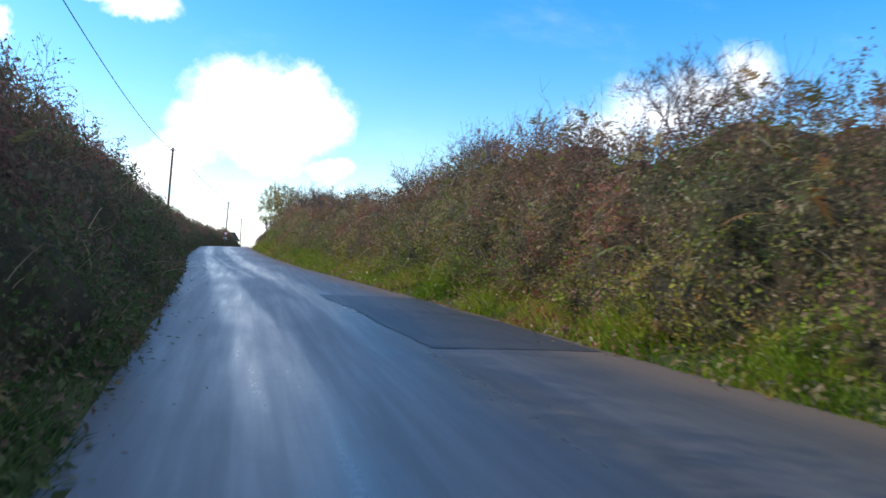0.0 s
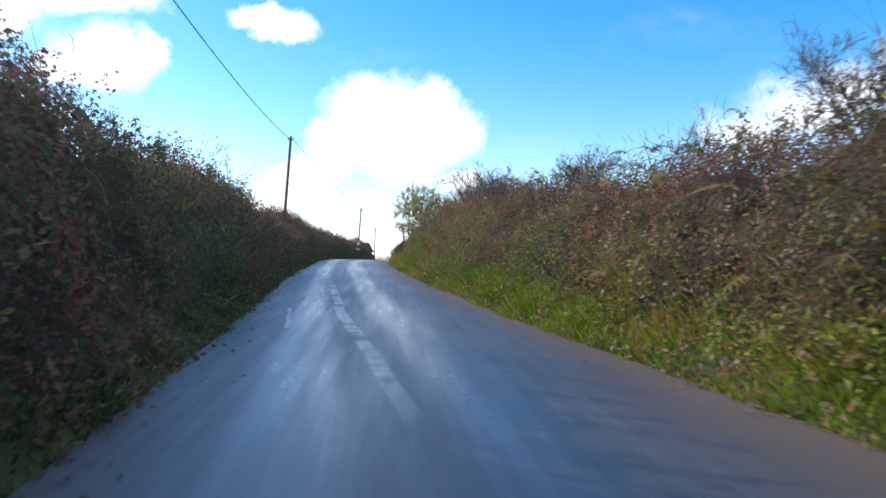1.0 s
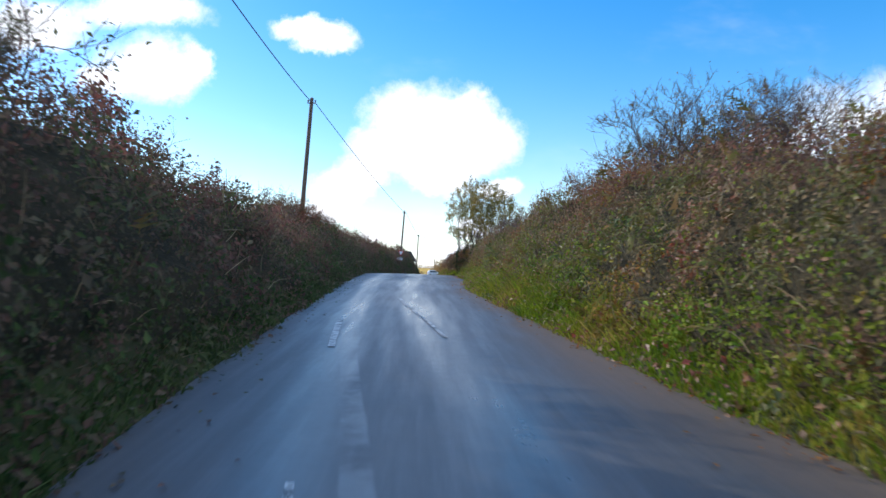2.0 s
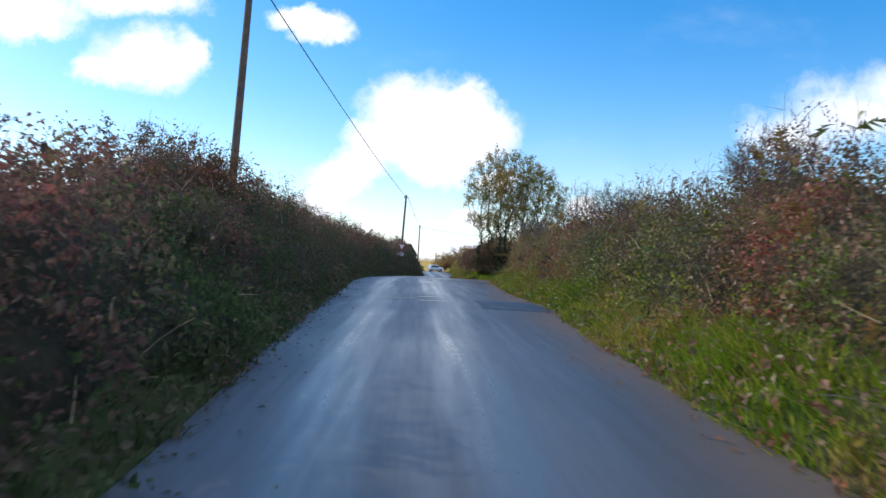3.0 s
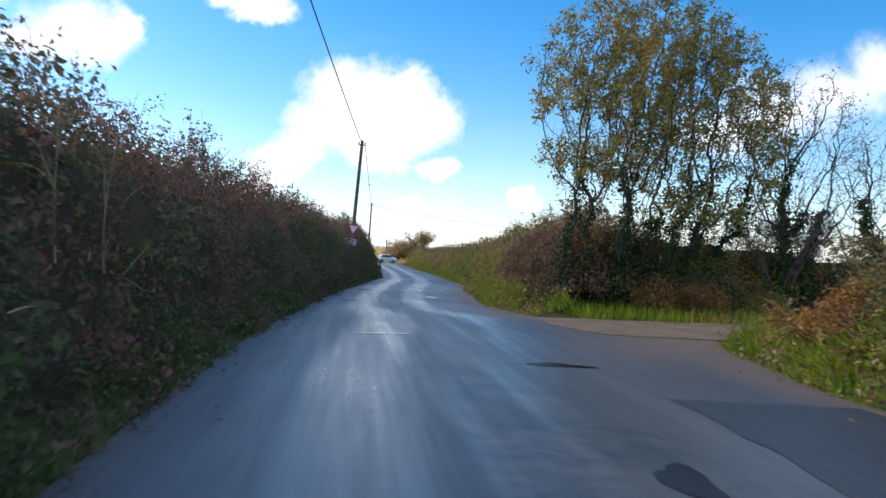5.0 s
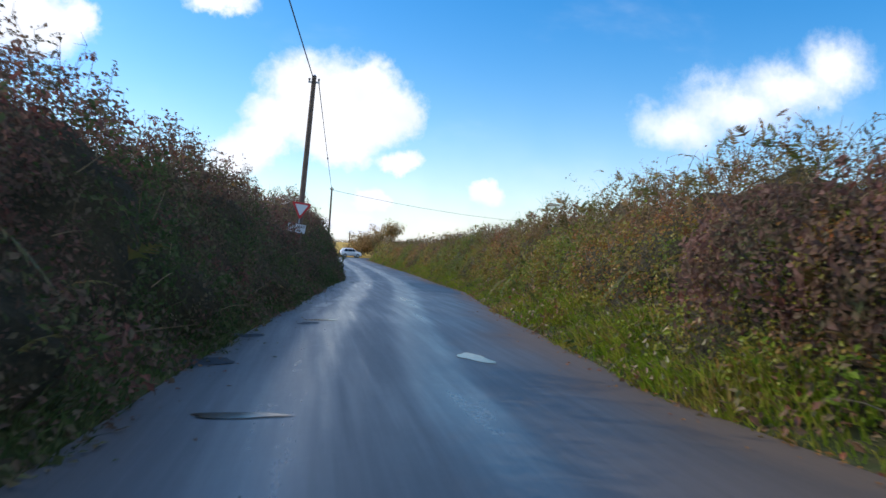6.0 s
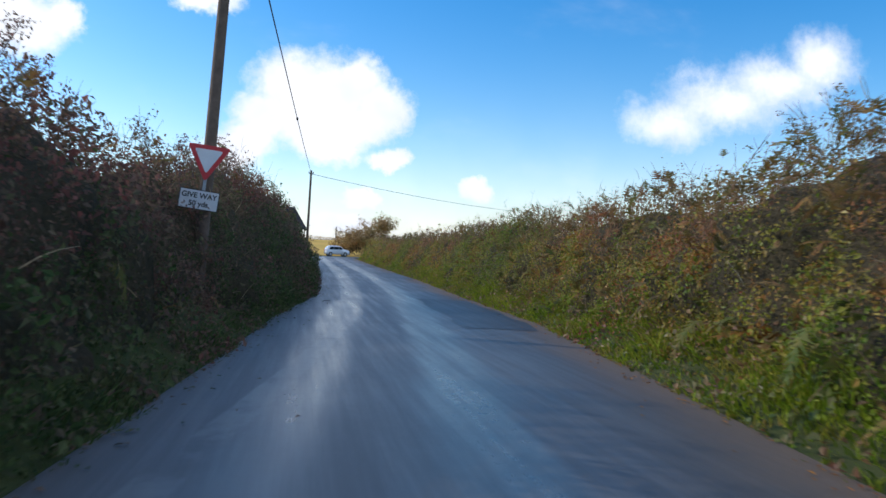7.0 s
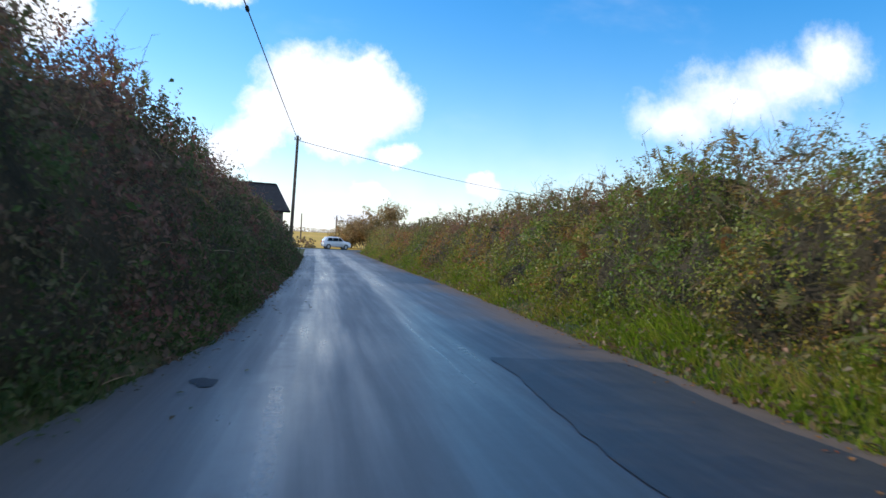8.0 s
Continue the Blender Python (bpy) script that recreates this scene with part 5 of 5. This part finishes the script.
def sign(at):
    ob = new("give_way_sign")
    ob.matrix_world = pose(*at, 0, 6.0, 0)
    side = 0.73
    hgt = side * 0.866

    def tri(bm, scale, y, thick):
        c = [(-side / 2, hgt / 3), (side / 2, hgt / 3), (0, -2 * hgt / 3)]
        pts = []
        for k in range(3):
            p, q, r = Vector(c[k - 1]), Vector(c[k]), Vector(c[(k + 1) % 3])
            for w in (0.0, 0.33, 0.67, 1.0):
                e0, e1 = q + (p - q).normalized() * 0.07, q + (r - q).normalized() * 0.07
                pts.append((1 - w) ** 2 * e0 + 2 * w * (1 - w) * q + w * w * e1)
        vs = [bm.verts.new((p.x * scale, y, p.y * scale)) for p in pts]
        fc = bm.faces.new(vs)
        ext = bmesh.ops.extrude_face_region(bm, geom=[fc])
        for vtx in ext["geom"]:
            if isinstance(vtx, bmesh.types.BMVert):
                vtx.co.y += thick
        return bm

    part("border", tri(bmesh.new(), 1.0, 0.0, 0.012), RED, ob, "red triangular border")
    part("face", tri(bmesh.new(), 0.66, -0.004, 0.004), WHITE, ob, "white triangular face")
    bm = bmesh.new()
    box(bm, (0.05, 0.05, 1.0), pose(0, 0.045, -0.36), 0.006)
    part("mounting_strip", bm, STEEL, ob, "grey steel mounting strip")
    bm = bmesh.new()
    box(bm, (0.66, 0.012, 0.34), pose(-0.05, 0.0, -0.74, 0, 1.0, 0), 0.004)
    part("plate", bm, BLACK, ob, "black-edged supplementary plate")
    bm = bmesh.new()
    box(bm, (0.635, 0.006, 0.315), pose(-0.05, -0.007, -0.74, 0, 1.0, 0))
    part("plate_face", bm, WHITE, ob, "white plate face")
    for text, z, size in (("GIVE WAY", -0.71, 0.125), ("50 yds", -0.85, 0.125)):
        cu = bpy.data.curves.new("lettering", "FONT")
        cu.body, cu.size, cu.align_x, cu.extrude, cu.offset = text, size, "CENTER", 0.001, 0.003
        tmp = new("lettering", cu)
        me = bpy.data.meshes.new_from_object(tmp.evaluated_get(bpy.context.evaluated_depsgraph_get()))
        bpy.data.objects.remove(tmp)
        me.materials.clear()
        me.materials.append(BLACK)
        lt = new("lettering", me)
        lt.matrix_basis = pose(-0.05, -0.0125, z, 90, 0, 0) @ pose(0, 0, 0, 0, 0, -1.0)
        lt.parent = ob
    return tagged(ob, "red and white triangular give way sign with a plate", "road sign")


sign((-3.04, 117.74, 4.80))


# ---- house behind the hedge ----
def house(at, turn):
    ob = new("house")
    ob.matrix_world = pose(*at, 0, 0, turn)
    bm = bmesh.new()
    box(bm, (9.0, 6.4, 2.7), pose(-4.5, 3.2, 1.35))
    g = bmesh.ops.create_cube(bm, size=1.0, matrix=pose(-4.5, 3.2, 3.5) @ Matrix.Diagonal((9.0, 6.4, 1.6, 1)))
    for vtx in g["verts"]:
        if vtx.co.z > 3.6:
            vtx.co.y = 3.2
    part("wall", bm, RENDER, ob, "grey stone walls and gable")
    bm = bmesh.new()
    for sg in (-1, 1):
        a = math.degrees(math.atan2(1.75, 3.4))
        box(bm, (9.7, 4.0, 0.12), pose(-4.5, 3.2 + sg * 1.75, 3.55, -sg * a), 0.02)
    part("roof", bm, SLATE, ob, "dark slate pitched roof")
    bm = bmesh.new()
    for k in range(12):
        box(bm, (0.82, 0.22, 0.10), pose(-8.9 + 0.8 * k, 3.2, 4.52), 0.03)
    part("ridge", bm, SLATE, ob, "clay ridge tiles")
    bm = bmesh.new()
    box(bm, (0.7, 0.6, 1.1), pose(-8.3, 3.2, 4.9), 0.03)
    part("chimney", bm, RENDER, ob, "stone chimney stack")
    bm = bmesh.new()
    box(bm, (0.9, 0.08, 1.1), pose(-2.2, 0.0, 1.5), 0.02)
    part("window", bm, GLASS, ob, "dark window pane")
    return tagged(ob, "low cottage with a dark slate roof behind the hedge", "house")


house((-1.75, 165.6, 2.1), 17.0)


# ---- white car on the crossing road ----
def car(at, turn):
    ob = new("car")
    ob.matrix_world = pose(*at, 0, 0, turn) @ Matrix.Diagonal((0.76, 0.85, 0.92, 1))
    prof = [(-2.0, 0.35), (-2.08, 0.62), (-2.02, 0.95), (-1.86, 1.18), (-1.5, 1.50), (-0.9, 1.58), (0.1, 1.55), (0.55, 1.42), (1.05, 1.06), (1.75, 0.96), (2.02, 0.78), (2.08, 0.5), (2.0, 0.3)]
    bm = bmesh.new()
    rings = []
    for yy, inset in ((-0.86, 0.10), (-0.78, 0.0), (0.78, 0.0), (0.86, 0.10)):
        ring = []
        for x, z in prof:
            tuck = 0.16 * max(0.0, (z - 0.95)) / 0.6
            ring.append(bm.verts.new((x * (1 - inset * 0.15), yy - math.copysign(tuck, yy), z - inset * 0.3 * (z > 0.9))))
        rings.append(ring)
    for r0, r1 in zip(rings, rings[1:]):
        for k in range(len(prof)):
            bm.faces.new((r0[k], r0[(k + 1) % len(prof)], r1[(k + 1) % len(prof)], r1[k]))
    bm.faces.new(rings[0])
    bm.faces.new(rings[-1][::-1])
    part("body", bm, CARPAINT, ob, "white painted body", True)
    for sg in (-1, 1):
        for x0, x1, t0, t1 in ((-1.55, -0.75, -1.30, -0.75), (-0.68, 0.12, -0.68, 0.12), (0.18, 0.86, 0.18, 0.48)):
            bm = bmesh.new()
            vs = [bm.verts.new(p) for p in ((x0, sg * 0.868, 1.02), (x1, sg * 0.868, 1.02), (t1, sg * 0.765, 1.40), (t0, sg * 0.765, 1.40))]
            fc = bm.faces.new(vs)
            bmesh.ops.solidify(bm, geom=[fc], thickness=0.02)
            part("side_window", bm, GLASS, ob, "dark side window")
        for x in (-1.3, 1.3):
            bm = bmesh.new()
            bmesh.ops.create_cone(bm, cap_ends=True, segments=24, radius1=0.33, radius2=0.33, depth=0.22, matrix=pose(x, sg * 0.78, 0.33, 90))
            w = part("wheel", bm, TYRE, ob, "black tyre", False)
            bm = bmesh.new()
            bmesh.ops.create_cone(bm, cap_ends=True, segments=16, radius1=0.2, radius2=0.2, depth=0.24, matrix=pose(x, sg * 0.78, 0.33, 90))
            part("rim", bm, RIM, w, "alloy rim")
        bm = bmesh.new()
        box(bm, (0.18, 0.3, 0.14), pose(1.95, sg * 0.62, 0.78), 0.04)
        part("headlight", bm, LAMP, ob, "clear headlamp")
        bm = bmesh.new()
        box(bm, (0.12, 0.18, 0.3), pose(-2.02, sg * 0.66, 0.9), 0.03)
        part("tail_light", bm, REDLAMP, ob, "red tail lamp")
    bm = bmesh.new()
    vs = [bm.verts.new(p) for p in ((1.06, -0.74, 1.08), (1.06, 0.74, 1.08), (0.58, 0.62, 1.43), (0.58, -0.62, 1.43))]
    bmesh.ops.solidify(bm, geom=[bm.faces.new(vs)], thickness=0.02)
    part("windscreen", bm, GLASS, ob, "dark windscreen")
    return tagged(ob, "small white hatchback on the crossing road", "car")


car((2.7, 203.2, 2.17), 12.0)


# ---- hedges and fields beyond the junction ----
def far_hedge(x0, y0, x1, y1, z, h, seed, label):
    global rng
    rng = np.random.default_rng(seed)
    ob = new("field_hedge")
    ob.location = (x0, y0, z)
    n = int(math.hypot(x1 - x0, y1 - y0) * 45)
    s = rng.random(n)
    a = rng.uniform(0, math.pi, n)
    rr = h * (0.8 + 0.25 * np.sin(s * 60) + 0.15 * np.sin(s * 23 + 1))
    d = np.array([x1 - x0, y1 - y0, 0.0])
    side = np.array([-d[1], d[0], 0]) / np.linalg.norm(d)
    pos = d * s[:, None] + side * (np.cos(a) * 0.6)[:, None] + np.array([0, 0, 1.0]) * (np.sin(a) * rr * np.sqrt(rng.random(n)))[:, None]
    v, f = leaves(pos, np.tile([0, -0.5, 0.5], (n, 1)), rng.uniform(0.25, 0.5, n), 0.8)
    arrays("foliage", v, f, FAR_LEAF, ob)
    return tagged(ob, label, "hedge", "field hedges")


far_hedge(-60, 209, 0.4, 208, 2.2, 1.5, 41, "low clipped hedge beside the crossing road")
far_hedge(12, 207.5, 90, 209, 2.2, 1.8, 42, "low hedge beside the crossing road")
far_hedge(-260, 420, 300, 430, 6.2, 2.6, 43, "distant field hedge along the skyline")
